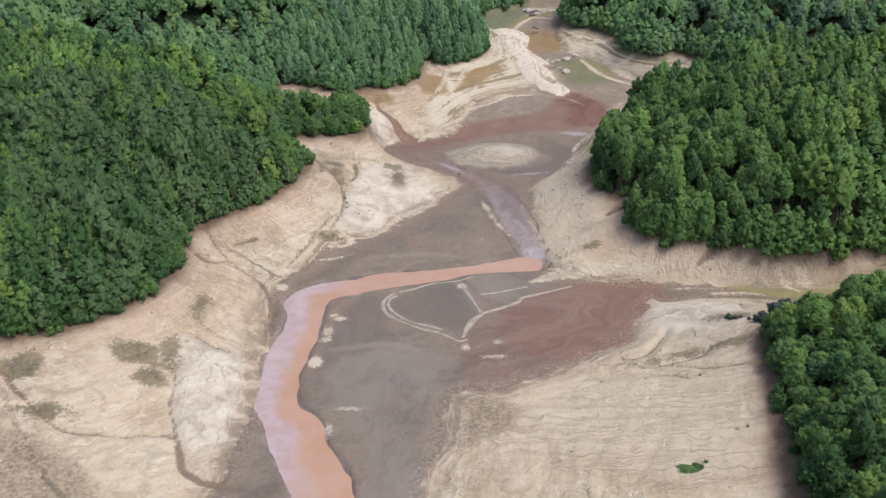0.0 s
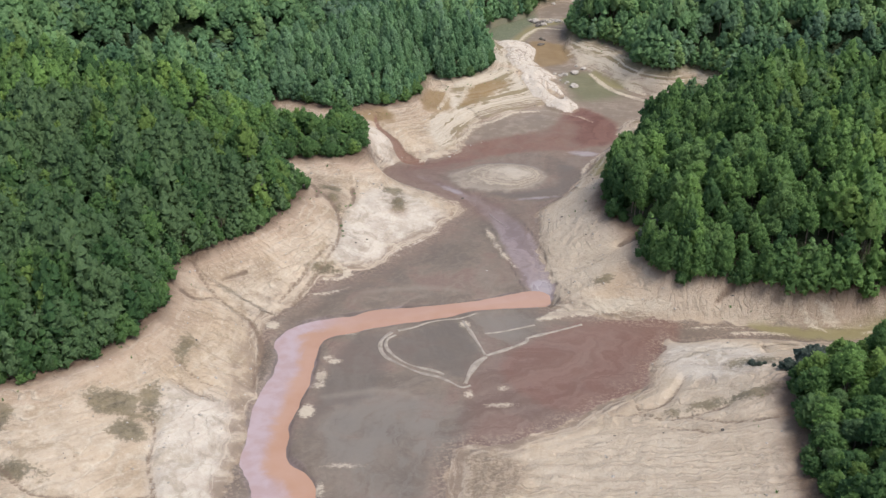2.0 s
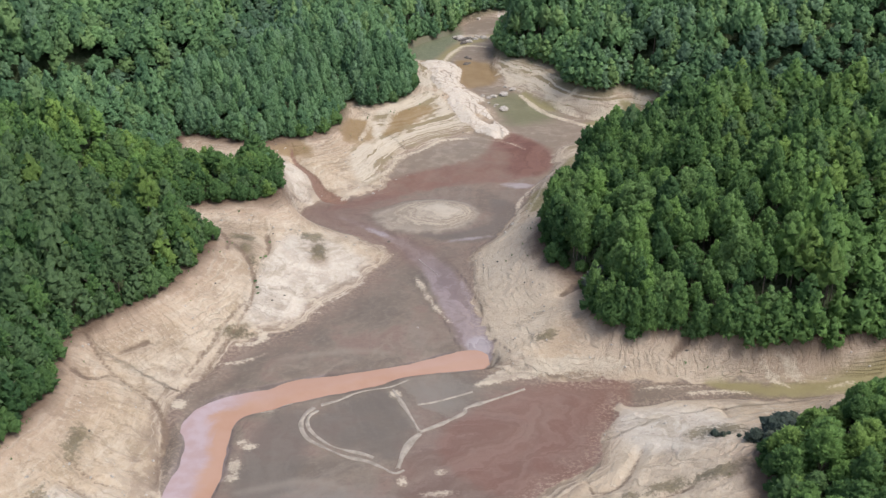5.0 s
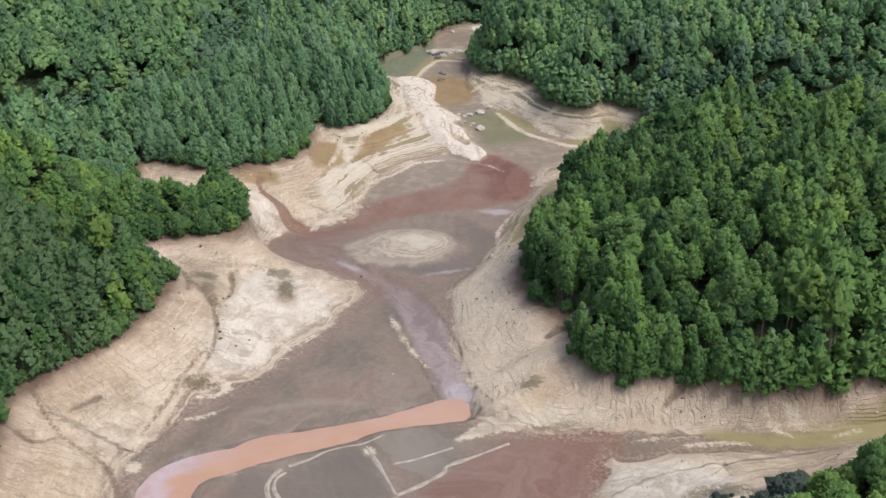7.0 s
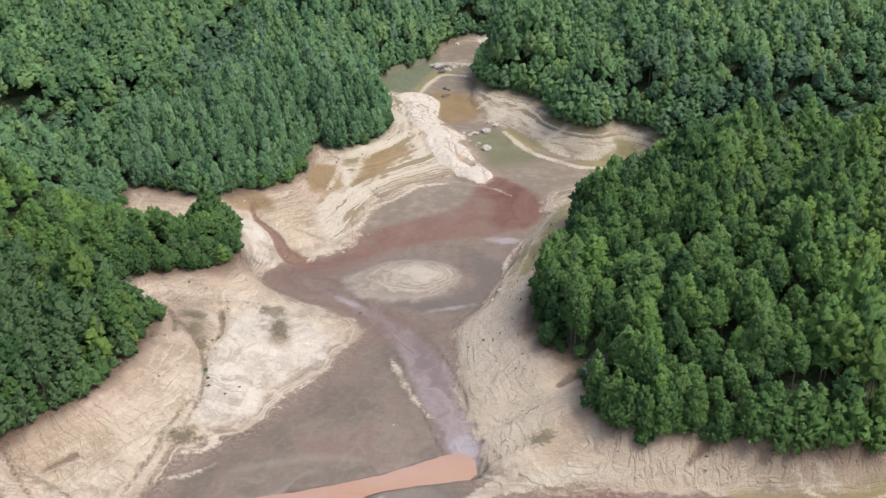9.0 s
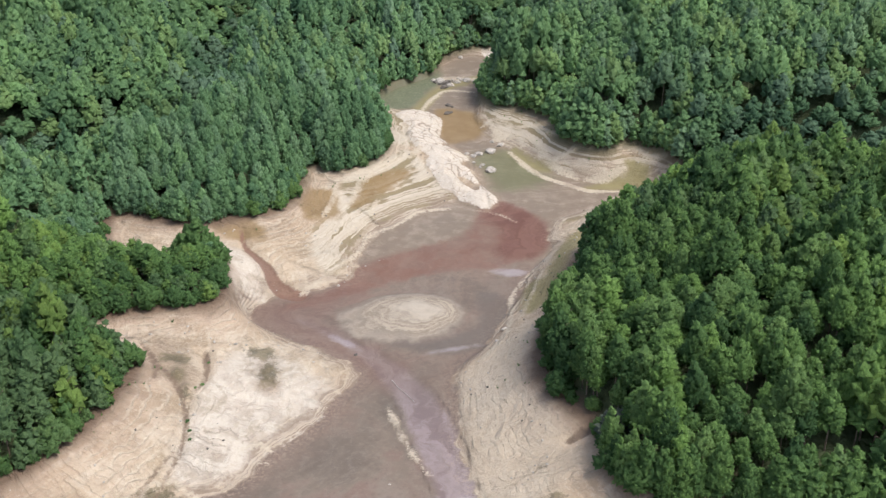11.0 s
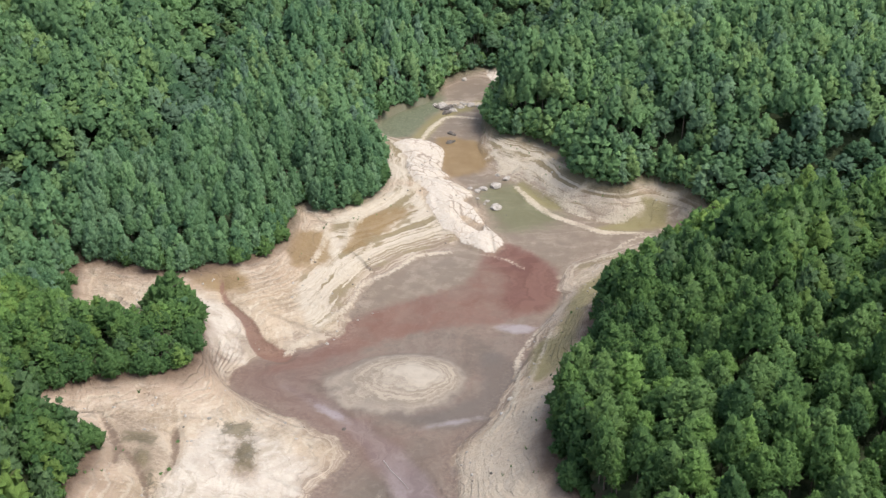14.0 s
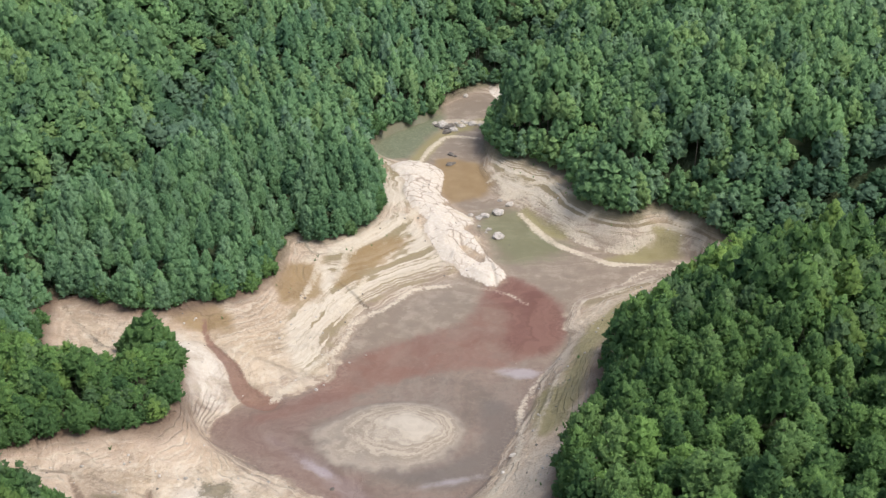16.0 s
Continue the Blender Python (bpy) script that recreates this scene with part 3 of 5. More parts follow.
GULLIES = ([(-71, 148.5, 0.1), (-67.3, 144.4, 0.3), (-63.5, 140.8, 0.15), (-59.8, 137.4, 0.1), (-56.4, 135.8, 0.05), (-49.6, 136.3, 0.0), (-43.3, 137.6, 0.05), (-40.7, 136.8, 0.2)], [(-45.2, 154.6, 0.0), (-44, 151, 0.05), (-43.5, 145, 0.05), (-41.6, 139.5, 0.1), (-40.7, 136.8, 0.2), (-39.6, 133.6, 0.45), (-38.6, 130.6, 0.4), (-35.5, 128.4, 0.5), (-30, 127.4, 0.5)], [(56.5, 196, 0.5), (55, 194.3, 0.45), (53.1, 193, 0.4), (51.5, 192.4, 0.25), (50.3, 191.8, 0.1)], [(-18.5, 287, 0.15), (-17.5, 283, 0.4), (-15, 279.5, 0.8), (-13, 277, 1.0), (-11, 272.5, 1.4), (-7, 270, 1.7)], [(40, 212, 1.0), (35, 211, 0.5)], [(-21.2, 244, 0.05), (-20.9, 241, 0.4), (-20.3, 236, 0.25), (-21.5, 231, 0.0)], [(-32, 245, 0.1), (-29.5, 240, 0.4), (-28.5, 237, 0.25), (-28, 233, 0.1)], [(-31, 239, 0.1), (-26.5, 235, 0.25), (-23.1, 228.5, 0.25), (-22, 220, 0.2), (-24, 211.5, 0.0), (-27, 203.5, 0.05), (-29, 196, 0.0)], [(-23.5, 217, 0.0), (-26.2, 211, 0.05), (-29, 203, 0.05), (-31.5, 196, 0.0)], [(-49, 202, 0.3), (-45.5, 196.2, 0.1), (-42.2, 192.1, 0.05), (-37.7, 189.6, 0.1), (-34.8, 187.2, 0.25), (-32.5, 181, 0.35), (-32.3, 174.2, 0.2), (-32.2, 168, 0.0)], [(-48, 190.3, 0.5), (-45.5, 189.2, 0.15), (-42, 191.8, 0.0)], [(-38.5, 201.5, 0.4), (-42.5, 197.2, 0.0)], [(40.3, 169, 0.0), (38.1, 164.9, 0.08), (34.9, 160.4, 0.1), (31.4, 159.7, 0.05), (31, 161.8, 0.0)], [(44.2, 156.3, 0.15), (39.4, 155.4, 0.1), (34.9, 155.5, 0.05), (31.2, 158.3, 0.05), (27.1, 159.1, 0.0)], [(36.9, 155.5, 0.0), (40.5, 153.1, 0.1), (44.8, 150.8, 0.1), (51.4, 149.9, 0.1)], [(32.2, 154.6, 0.0), (36.9, 151.6, 0.1), (40.4, 149.1, 0.05)], [(55.5, 178.2, 0.2), (55.2, 174.2, 0.0)], [(-45, 165, 0.0), (-41, 163, 0.05), (-37, 162, 0.0)], [(-44, 169, 0.0), (-40, 166, 0.05), (-36, 165.5, 0.0)])
BARS = ((-15, 147, 2.2, 0.4), (-18, 141, 0.6, 1.6), (-13.9, 187.6, 0.9, 0.6), (-17, 185.7, 1.1, 0.6), (-20.2, 177.4, 0.8, 0.7), (-19, 176.1, 1.1, 0.7), (-20.8, 171.4, 0.9, 1.6), (-21.1, 168.6, 1.0, 0.8), (-22.2, 161.1, 1.3, 1.9), (9.8, 167.9, 0.7, 0.6), (4.1, 166, 0.7, 1.0), (9.2, 162.9, 2.0, 0.6), (-31.5, 188.5, 1.3, 1.4), (-6.4, 190.8, 0.8, 0.3), (3.7, 189, 0.9, 1.0), (31, 333, 2.0, 1.0), (43, 342, 2.4, 0.9), (34, 384.5, 3.0, 1.0), (38.5, 383, 2.2, 0.9), (13.5, 352, 1.4, 2.6), (15, 349, 1.0, 1.6))
STRIPS = ([(9, 230, 0.1), (9.8, 226.5, 0.75), (10.5, 224, 0.3), (11, 221.5, 0.6), (11.7, 219.5, 0.1), (12.4, 217, 0.6), (13.3, 214.5, 0.1), (14.5, 212, 0.35)], [(43.8, 334.8, 0.15), (46.1, 328.0, 0.5), (49.5, 321.5, 0.5), (52.1, 318.8, 0.5), (57.4, 314.4, 0.5), (60.2, 312.7, 0.5), (70.2, 311.3, 0.15)], [(49.3, 338.8, 0.15), (51.0, 330.8, 0.42), (53.1, 324.2, 0.42), (57.7, 318.9, 0.15)], [(38.3, 349.5, 0.15), (42.6, 351.0, 0.4), (46.6, 345.1, 0.4), (51.7, 342.8, 0.4), (53.5, 337.4, 0.4), (55.8, 332.1, 0.4), (60.2, 328.0, 0.4), (64.2, 325.4, 0.15)], [(53.4, 325.8, 0.15), (59.5, 324.3, 0.35), (64.2, 322.6, 0.35), (72.0, 323.1, 0.35), (74.9, 319.8, 0.35), (80.2, 316.2, 0.15)], [(59.4, 317.8, 0.15), (64.3, 317.4, 0.5), (69.4, 318.7, 0.15)], [(72.2, 313.1, 0.15), (75.1, 311.4, 0.45), (79.5, 309.6, 0.15)], [(54.5, 299.5, 0.15), (57.6, 300.7, 0.3), (60.9, 302.3, 0.3), (64.8, 303.8, 0.3), (70.1, 303.6, 0.15)], [(61.8, 306.2, 0.15), (68.3, 308.1, 0.2), (73.5, 309.3, 0.15)], [(40.9, 348.2, 0.15), (42.8, 341.8, 0.6), (47.4, 341.1, 0.15)], [(22.4, 358.2, 0.15), (25.4, 366.5, 0.3), (28.4, 371.8, 0.3), (31.6, 375.1, 0.3), (38.8, 373.5, 0.15)], [(60, 305, 0.3), (66, 310, 0.3), (73, 310, 0.6)], [(26, 307, 0.4), (19, 306, 0.5), (14, 300, 0.5), (8, 295, 0.35), (5, 286, 0.5), (-1, 276, 0.6), (-6, 271, 0.6)], [(10, 307, 0.3), (7, 300, 0.8), (3, 293, 0.5)], [(1, 312, 0.3), (0, 304, 0.6), (-2, 296, 0.4)], [(19, 328, 0.6), (13, 321, 0.5), (7, 313, 0.7), (4, 305, 0.6)], [(21, 332, 0.5), (18, 326, 0.4), (10, 318, 0.5), (3, 312, 0.4)], [(45, 281, 0.4), (38, 272, 0.3), (34, 264, 0.5), (33, 257, 0.4), (31, 249, 0.5), (26, 240, 0.4)], [(41, 270, 0.3), (37, 260, 0.4), (34, 252, 0.3)], [(32, 306, 0.2), (37, 303, 0.35), (40, 299, 0.2)], [(17.5, 190.5, 0.5), (21, 192.3, 1.4), (25, 193.8, 2.0), (31, 193.6, 1.5), (42, 191.6, 0.6)], [(64.6, 189.3, 0.2), (67, 187.2, 0.5), (69.2, 185.1, 0.1)], [(67.6, 189.3, 0.2), (70, 188, 0.7), (72.1, 186.4, 0.2)], [(44, 187.1, 0.1), (48, 187.5, 0.3), (55, 187.3, 0.1)], [(51.5, 185.1, 0.3), (57, 185.2, 0.5), (61.6, 184.4, 0.3)], [(74.4, 184.5, 0.1), (79.7, 185.8, 0.3)], [(-27, 207, 0.1), (-26.2, 210.3, 0.25), (-23, 211.6, 0.25), (-20.5, 210.2, 0.4), (-19.3, 208.5, 0.8), (-21, 206.6, 0.5), (-24, 206.2, 0.2)], [(-18, 213, 0.1), (-16, 215, 0.4), (-14.5, 216, 0.0)], [(-14, 219.5, 0.2), (-11, 221, 0.5), (-9, 219.5, 0.1)], [(-11, 217, 0.3), (-9.5, 217, 0.2)], [(-26.9, 200, 0.1), (-23.2, 200.4, 0.5), (-20, 202, 0.1), (-18.7, 202.9, 0.3)])
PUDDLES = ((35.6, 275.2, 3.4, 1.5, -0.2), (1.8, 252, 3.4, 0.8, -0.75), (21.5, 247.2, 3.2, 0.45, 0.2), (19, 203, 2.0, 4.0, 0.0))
DAMP = ((-25.5, 239, 2.0, 1.3), (-25, 234.5, 1.0, 1.2), (-23, 230, 0.8, 1.4), (-12, 244, 2.2, 1.3), (-10.5, 238, 1.1, 2.0), (-24, 209, 2.1, 1.1), (-51.6, 156, 3.4, 2.4), (-44, 173, 0.8, 2.2), (-46, 157.8, 1.0, 3.2), (-68.2, 149.8, 3.0, 3.0), (-47.6, 150.6, 2.2, 2.0), (51, 168, 3.0, 1.5), (46, 157.2, 7.0, 0.8), (50.5, 168.4, 1.5, 0.8), (-61.5, 140, 3.4, 1.3), (30, 200, 1.5, 0.8))


SIDE_VALLEYS = ((0.85, 6.0, [(-95, 304, 0.0), (-75, 312, 1.0), (-60, 319, 1.5), (-48, 325, 1.0), (-39, 335, 0.5), (-34, 350, 0.5), (-32, 375, 0.5), (-30, 400, 0.5), (-24, 430, 0.5), (-18, 470, 0.5)]),
                (0.62, 8.0, [(48, 406, 3.0), (56, 413, 2.5), (68, 424, 2.0), (90, 440, 2.0), (125, 458, 2.0), (180, 480, 2.0)]),
                (0.85, 9.0, [(90, 308, 1.0), (100, 306, 2.0), (115, 306, 2.0), (140, 310, 1.0)]),
                (0.38, 5.0, [(96, 264, 0.0), (86, 251, 1.0), (76, 238, 1.5), (69, 227, 1.0), (62, 215, 0.0)]))
RAVINE_Y, RAVINE_X = [300, 305, 312, 319, 325, 335, 350, 375, 400, 470], [-140, -95, -75, -60, -48, -39, -34, -32, -30, -18]


def smooth_line(points, closed=False, steps=4):
    """Catmull-Rom through the points."""
    p = np.array(points, float)
    n = len(p)
    if closed:
        q = np.vstack([p[-1:], p, p[:2]])
        spans = n
    else:
        q = np.vstack([2 * p[0] - p[1], p, 2 * p[-1] - p[-2]])
        spans = n - 1
    out = []
    for i in range(spans):
        a, b, c, d = q[i:i + 4]
        for k in range(steps):
            s = k / steps
            out.append(0.5 * (2 * b + (c - a) * s + (2 * a - 5 * b + 4 * c - d) * s ** 2 + (3 * b - a - 3 * c + d) * s ** 3))
    if not closed:
        out.append(p[-1])
    return np.array(out)


def line_distance(X, Y, line, closed=False, widths=False):
    """Distance to a line of points, the length along it at the nearest point, and inside or not."""
    best, far, inside = np.full(X.shape, 1e9), np.zeros(X.shape), np.zeros(X.shape, bool)
    pts = np.vstack([line, line[:1]]) if closed else line
    run = 0.0
    for a, b in zip(pts[:-1], pts[1:]):
        dx, dy = b[0] - a[0], b[1] - a[1]
        size = math.hypot(dx, dy) + 1e-9
        s = np.clip(((X - a[0]) * dx + (Y - a[1]) * dy) / size ** 2, 0, 1)
        dist = np.hypot(X - a[0] - s * dx, Y - a[1] - s * dy)
        if widths:
            dist = dist - (a[2] + s * (b[2] - a[2]))
        near = dist < best
        best = np.where(near, dist, best)
        far = np.where(near, run + s * size, far)
        if closed:
            cross = ((a[1] > Y) != (b[1] > Y)) & (X < a[0] + (Y - a[1]) * dx / (dy if abs(dy) > 1e-9 else 1e-9))
            inside ^= cross
        run += size
    return best, far, inside


def signed(X, Y, points):
    d, _, inside = line_distance(X, Y, smooth_line(points, True), True)
    return np.where(inside, d, -d)


# ---- ground: one sheet, fine in the basin and coarse to the horizon ----
def axis(lo, hi, step, reach):
    core = np.arange(lo, hi + step / 2, step)
    out, d = [], step
    x = 0.0
    while x < reach:
        d = min(d * 1.22, 150.0)
        x += d
        out.append(x)
    out = np.array(out)
    return np.concatenate([(lo - out)[::-1], core, hi + out])


GX, GY = axis(-82.0, 104.0, 0.65, 2400.0), axis(106.0, 406.0, 0.65, 2400.0)
X, Y = np.meshgrid(GX, GY)
SHORE = smooth_line(WEST_SHORE + EAST_SHORE, True)
FLOOR = smooth_line(FLOOR_WEST + FLOOR_EAST, True)
d_shore, along, in_basin = line_distance(X, Y, SHORE, True)
d_floor, _, in_floor = line_distance(X, Y, FLOOR, True)


def value_noise(X, Y, size, seed, octaves=4):
    """Smooth noise from a seeded lattice, about -1 to 1."""
    r = np.random.RandomState(seed)
    total, amp = np.zeros(X.shape), 1.0
    for _ in range(octaves):
        lat = r.rand(64, 64) * 2 - 1
        u, v = X / size + r.rand() * 64, Y / size + r.rand() * 64
        i, j = np.floor(u).astype(int), np.floor(v).astype(int)
        fu, fv = u - i, v - j
        fu, fv = fu * fu * (3 - 2 * fu), fv * fv * (3 - 2 * fv)
        i0, i1, j0, j1 = i % 64, (i + 1) % 64, j % 64, (j + 1) % 64
        total += amp * ((lat[j0, i0] * (1 - fu) + lat[j0, i1] * fu) * (1 - fv) + (lat[j1, i0] * (1 - fu) + lat[j1, i1] * fu) * fv)
        amp, size = amp * 0.5, size * 0.5
    return total / 1.6


def blend(v, lo, hi):
    s = np.clip((v - lo) / (hi - lo), 0, 1)
    return s * s * (3 - 2 * s)


floor_z = np.clip(Y - 305, 0, 120) * 0.085 + np.clip(X - 40, 0, 120) * 0.02 * (Y < 250)
shore_z = np.maximum(7.5 - 3.2 * blend(X, 44, 54) * blend(Y, 262, 278) * blend(Y, 316, 306), floor_z + 1.2)
rough_land = value_noise(X, Y, 22.0, 3)
small_land = value_noise(X, Y, 4.0, 5)
bank = np.where(in_floor, 0.0, d_floor / (d_floor + d_shore + 1e-6))
bank = np.where(in_basin, bank, 1.0)
rise = bank ** 1.05
bank_z = floor_z + (shore_z - floor_z) * rise + in_basin * (rough_land * 0.5 + small_land * 0.12) * np.minimum(1, d_floor / 5) * (1 - in_floor) * np.minimum(1, d_shore / 5)
scarp = 0.34 * (0.45 - np.abs(value_noise(X, Y, 7.0, 61, 3))) + 0.20 * (0.45 - np.abs(value_noise(X, Y, 3.0, 62, 2)))
bank_z += np.where(in_basin & ~in_floor, scarp * np.minimum(1, d_floor / 4), 0)
# terraces left by falling water on the banks
step_z = 0.55
frac = (bank_z / step_z + 0.4 * rough_land) % 1.0
terrace = (blend(frac, 0.55, 1.0) - frac) * step_z * 0.6
bank_z += np.where(in_basin & ~in_floor, terrace * np.minimum(1, d_floor / 3) * np.minimum(1, d_shore / 3), 0)
east = blend(X, 15, 60)
hill = 6.5 + 6.0 * east * blend(Y, 180, 200) + 4.0 * east * blend(Y, 300, 340)
outside = np.where(in_basin, 0.0, d_shore)
# small side valleys in the woods
side_valley = np.zeros(X.shape)
for deep, wide, line in SIDE_VALLEYS:
    d, _, _ = line_distance(X, Y, smooth_line(line), False, True)
    side_valley = np.maximum(side_valley, deep * np.exp(-(np.maximum(d, 0) / wide) ** 2))
pine_slope = blend(np.interp(Y, RAVINE_Y, RAVINE_X) - X, 2, 22) * blend(Y, 300, 325)
hill_z = hill * (1 - np.exp(-outside / (26.0 - 6.0 * east))) + 0.03 * np.minimum(outside, 300) + np.clip(Y - 370, 0, 200) * 0.13 * blend(outside, 0, 25)
hill_z += (rough_land * 0.9 + value_noise(X, Y, 70.0, 9) * 2.2) * blend(outside, 2, 30)
hill_z += 6.0 * pine_slope
hill_z *= 1 - side_valley
Z = bank_z + hill_z
north = Y - np.interp(X, [45, 51, 61, 70, 80, 91, 103, 130], [251, 261, 271, 276, 281, 282, 282, 282])
cap = np.maximum(12.0 - 0.55 * north, 4.0) + np.maximum(0, Y - 304) * 0.9 + np.clip(48 - X, 0, 50) * 2.0
Z = np.where((north > -12) & (Y < 330) & ~in_basin, np.minimum(Z, cap + 0.6 * rough_land), Z)
stream_d, _, _ = line_distance(X, Y, smooth_line(STREAM), False, True)
upper_d, _, _ = line_distance(X, Y, smooth_line(UPPER_STREAM), False, True)
Z -= 0.9 * blend(-stream_d, -1.6, 0.8) + 0.25 * blend(-upper_d, -2.0, 1.0)
gully_d = np.full(X.shape, 50.0)
for line in GULLIES:
    gully_d = np.minimum(gully_d, line_distance(X, Y, smooth_line(line), False, True)[0])
Z -= 0.7 * blend(-gully_d, -1.5, 0.4)
Z += 0.40 * value_noise(X, Y, 5.0, 13, 3) * blend(stream_d, -2.0, -0.3) * blend(stream_d, 3.0, 1.0)
rim = np.full(X.shape, -50.0)
for line in STRIPS:
    d, _, _ = line_distance(X, Y, smooth_line(line), False, True)
    rim = np.maximum(rim, -d)
Z += 0.22 * blend(rim, -0.8, 0.4)
tongue = np.minimum(signed(X, Y, TONGUE), -signed(X, Y, TONGUE_HOLLOW))
Z += (0.8 + 0.35 * small_land) * blend(tongue + 0.5 * small_land, -0.5, 0.7) + 0.6 * blend(tongue + 1.5 * rough_land + 0.8 * small_land, 1.5, 2.0)
core = np.clip(1 - np.hypot((X - 14.0) / 12.8, (Y - 259.5) / 9.8), 0, 1)
island = 1 - np.hypot((X - 12.5 - 5.0 * core) / 13.0, (Y - 258.8 - 2.4 * core) / 9.8) + 0.10 * rough_land + 0.03 * small_land
isle = np.clip(island + 0.06 * rough_land, 0, 1)
Z += 1.5 * isle ** 0.7
Z += np.where(in_floor, 0.06 * rough_land, 0)
spit = signed(X, Y, WEST_SPIT)


def ground(x, y):
    """Height of the ground at a place."""
    x, y = np.asarray(x, float), np.asarray(y, float)
    i = np.clip(np.searchsorted(GX, x) - 1, 0, len(GX) - 2)
    j = np.clip(np.searchsorted(GY, y) - 1, 0, len(GY) - 2)
    u, v = (x - GX[i]) / (GX[i + 1] - GX[i]), (y - GY[j]) / (GY[j + 1] - GY[j])
    return (Z[j, i] * (1 - u) + Z[j, i + 1] * u) * (1 - v) + (Z[j + 1, i] * (1 - u) + Z[j + 1, i + 1] * u) * v


def grid_value(F, x, y):
    i = np.clip(np.searchsorted(GX, x), 0, len(GX) - 1)
    j = np.clip(np.searchsorted(GY, y), 0, len(GY) - 1)
    return F[j, i]


def raw_mesh(name, verts, faces, size, smooth=False):
    """A mesh from arrays; every face has the same number of corners."""
    me = bpy.data.meshes.new(name)
    me.vertices.add(len(verts))
    me.vertices.foreach_set("co", np.asarray(verts, np.float32).ravel())
    me.loops.add(faces.size)
    me.loops.foreach_set("vertex_index", faces.astype(np.int32).ravel())
    me.polygons.add(len(faces))
    me.polygons.foreach_set("loop_start", np.arange(0, faces.size, size, dtype=np.int32))
    if smooth:
        me.polygons.foreach_set("use_smooth", np.ones(len(faces), bool))
    me.update(calc_edges=True)
    return me


def set_attr(me, name, values):
    a = me.attributes.new(name, "FLOAT", "POINT")
    a.data.foreach_set("value", np.asarray(values, np.float32).ravel())


ny, nx = X.shape
idx = np.arange(nx * ny).reshape(ny, nx)
quads = np.stack([idx[:-1, :-1], idx[:-1, 1:], idx[1:, 1:], idx[1:, :-1]], -1).reshape(-1, 4)
ground_mesh = raw_mesh("ground", np.stack([X, Y, Z], -1).reshape(-1, 3), quads, 4, True)
mud_sd = np.where(in_floor, d_floor, -d_floor)
mud_sd = np.minimum(mud_sd, -tongue) + (1.3 * value_noise(X, Y, 8.0, 71, 3) + 0.9 * value_noise(X, Y, 3.2, 72, 2)) * blend(Y, 300, 285)
damp = np.full(X.shape, -50.0)
for cx, cy, rx, ry in DAMP:
    damp = np.maximum(damp, (1 - np.hypot((X - cx) / rx, (Y - cy) / ry)) * min(rx, ry))
set_attr(ground_mesh, "mud", mud_sd)
set_attr(ground_mesh, "red", np.maximum(signed(X, Y, RED_FLAT), signed(X, Y, RED_UPPER)))
set_attr(ground_mesh, "crimson", signed(X, Y, CRIMSON))
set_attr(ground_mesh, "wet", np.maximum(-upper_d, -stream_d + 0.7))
for cx, cy, rx, ry in BARS:
    rim = np.maximum(rim, (1 - np.hypot((X - cx) / rx, (Y - cy) / ry)) * min(rx, ry))
set_attr(ground_mesh, "rim", rim + 0.35 * (Y > 312))
set_attr(ground_mesh, "gully", 0.22 - gully_d)
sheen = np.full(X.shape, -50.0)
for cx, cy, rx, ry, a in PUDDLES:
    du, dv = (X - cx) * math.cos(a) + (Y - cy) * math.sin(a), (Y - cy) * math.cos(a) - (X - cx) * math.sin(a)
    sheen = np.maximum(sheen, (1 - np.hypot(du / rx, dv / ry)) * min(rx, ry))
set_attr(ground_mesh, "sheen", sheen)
set_attr(ground_mesh, "sedge", signed(X, Y, FAR_FLAT))
set_attr(ground_mesh, "pale", np.maximum.reduce([spit, signed(X, Y, WEST_FLAT), signed(X, Y, EAST_FLAT), signed(X, Y, SPIT_NORTH)]))
set_attr(ground_mesh, "tongue", np.maximum(tongue, signed(X, Y, FAR_SAND)))
set_attr(ground_mesh, "isle", island)
set_attr(ground_mesh, "silt", np.maximum.reduce([signed(X, Y, zone) for zone in (EAST_SILT, WEST_SILT, NORTH_SILT)]))
set_attr(ground_mesh, "olive", np.maximum.reduce([signed(X, Y, zone) for zone in (OLIVE_EAST, OLIVE_CHANNEL, OLIVE_TERRACE, OLIVE_INLET, OLIVE_BANK, OLIVE_STREAK)]))
set_attr(ground_mesh, "ochre", np.maximum.reduce([signed(X, Y, zone) for zone in (OCHRE_POOL, OCHRE_WEST, OCHRE_TERRACE, OCHRE_INLET)]))
set_attr(ground_mesh, "green", np.maximum(signed(X, Y, ALGAE_POOL), signed(X, Y, ALGAE_SHORE)))
set_attr(ground_mesh, "damp", damp)
set_attr(ground_mesh, "rough", np.maximum.reduce([signed(X, Y, zone) for zone in (ROUGH_WEST, MUD_APRON, SPIT_STAIN, SPIT_SCAR)]))
set_attr(ground_mesh, "cream", np.maximum.reduce([signed(X, Y, zone) for zone in (EAST_CREAM, BANK_CREAM, HILL_BANK)]))
set_attr(ground_mesh, "film", np.maximum(signed(X, Y, GREY_FILM), signed(X, Y, EAST_POND)))
set_attr(ground_mesh, "arc", np.maximum.reduce([-line_distance(X, Y, smooth_line(arc), False, True)[0] for arc in ARCS]))
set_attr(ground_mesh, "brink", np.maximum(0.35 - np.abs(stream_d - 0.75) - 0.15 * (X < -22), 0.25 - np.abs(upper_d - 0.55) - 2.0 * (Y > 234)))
set_attr(ground_mesh, "dark", np.maximum.reduce([signed(X, Y, zone) for zone in (DARK_MUD, RING_POND, ISLET_MUD)]))
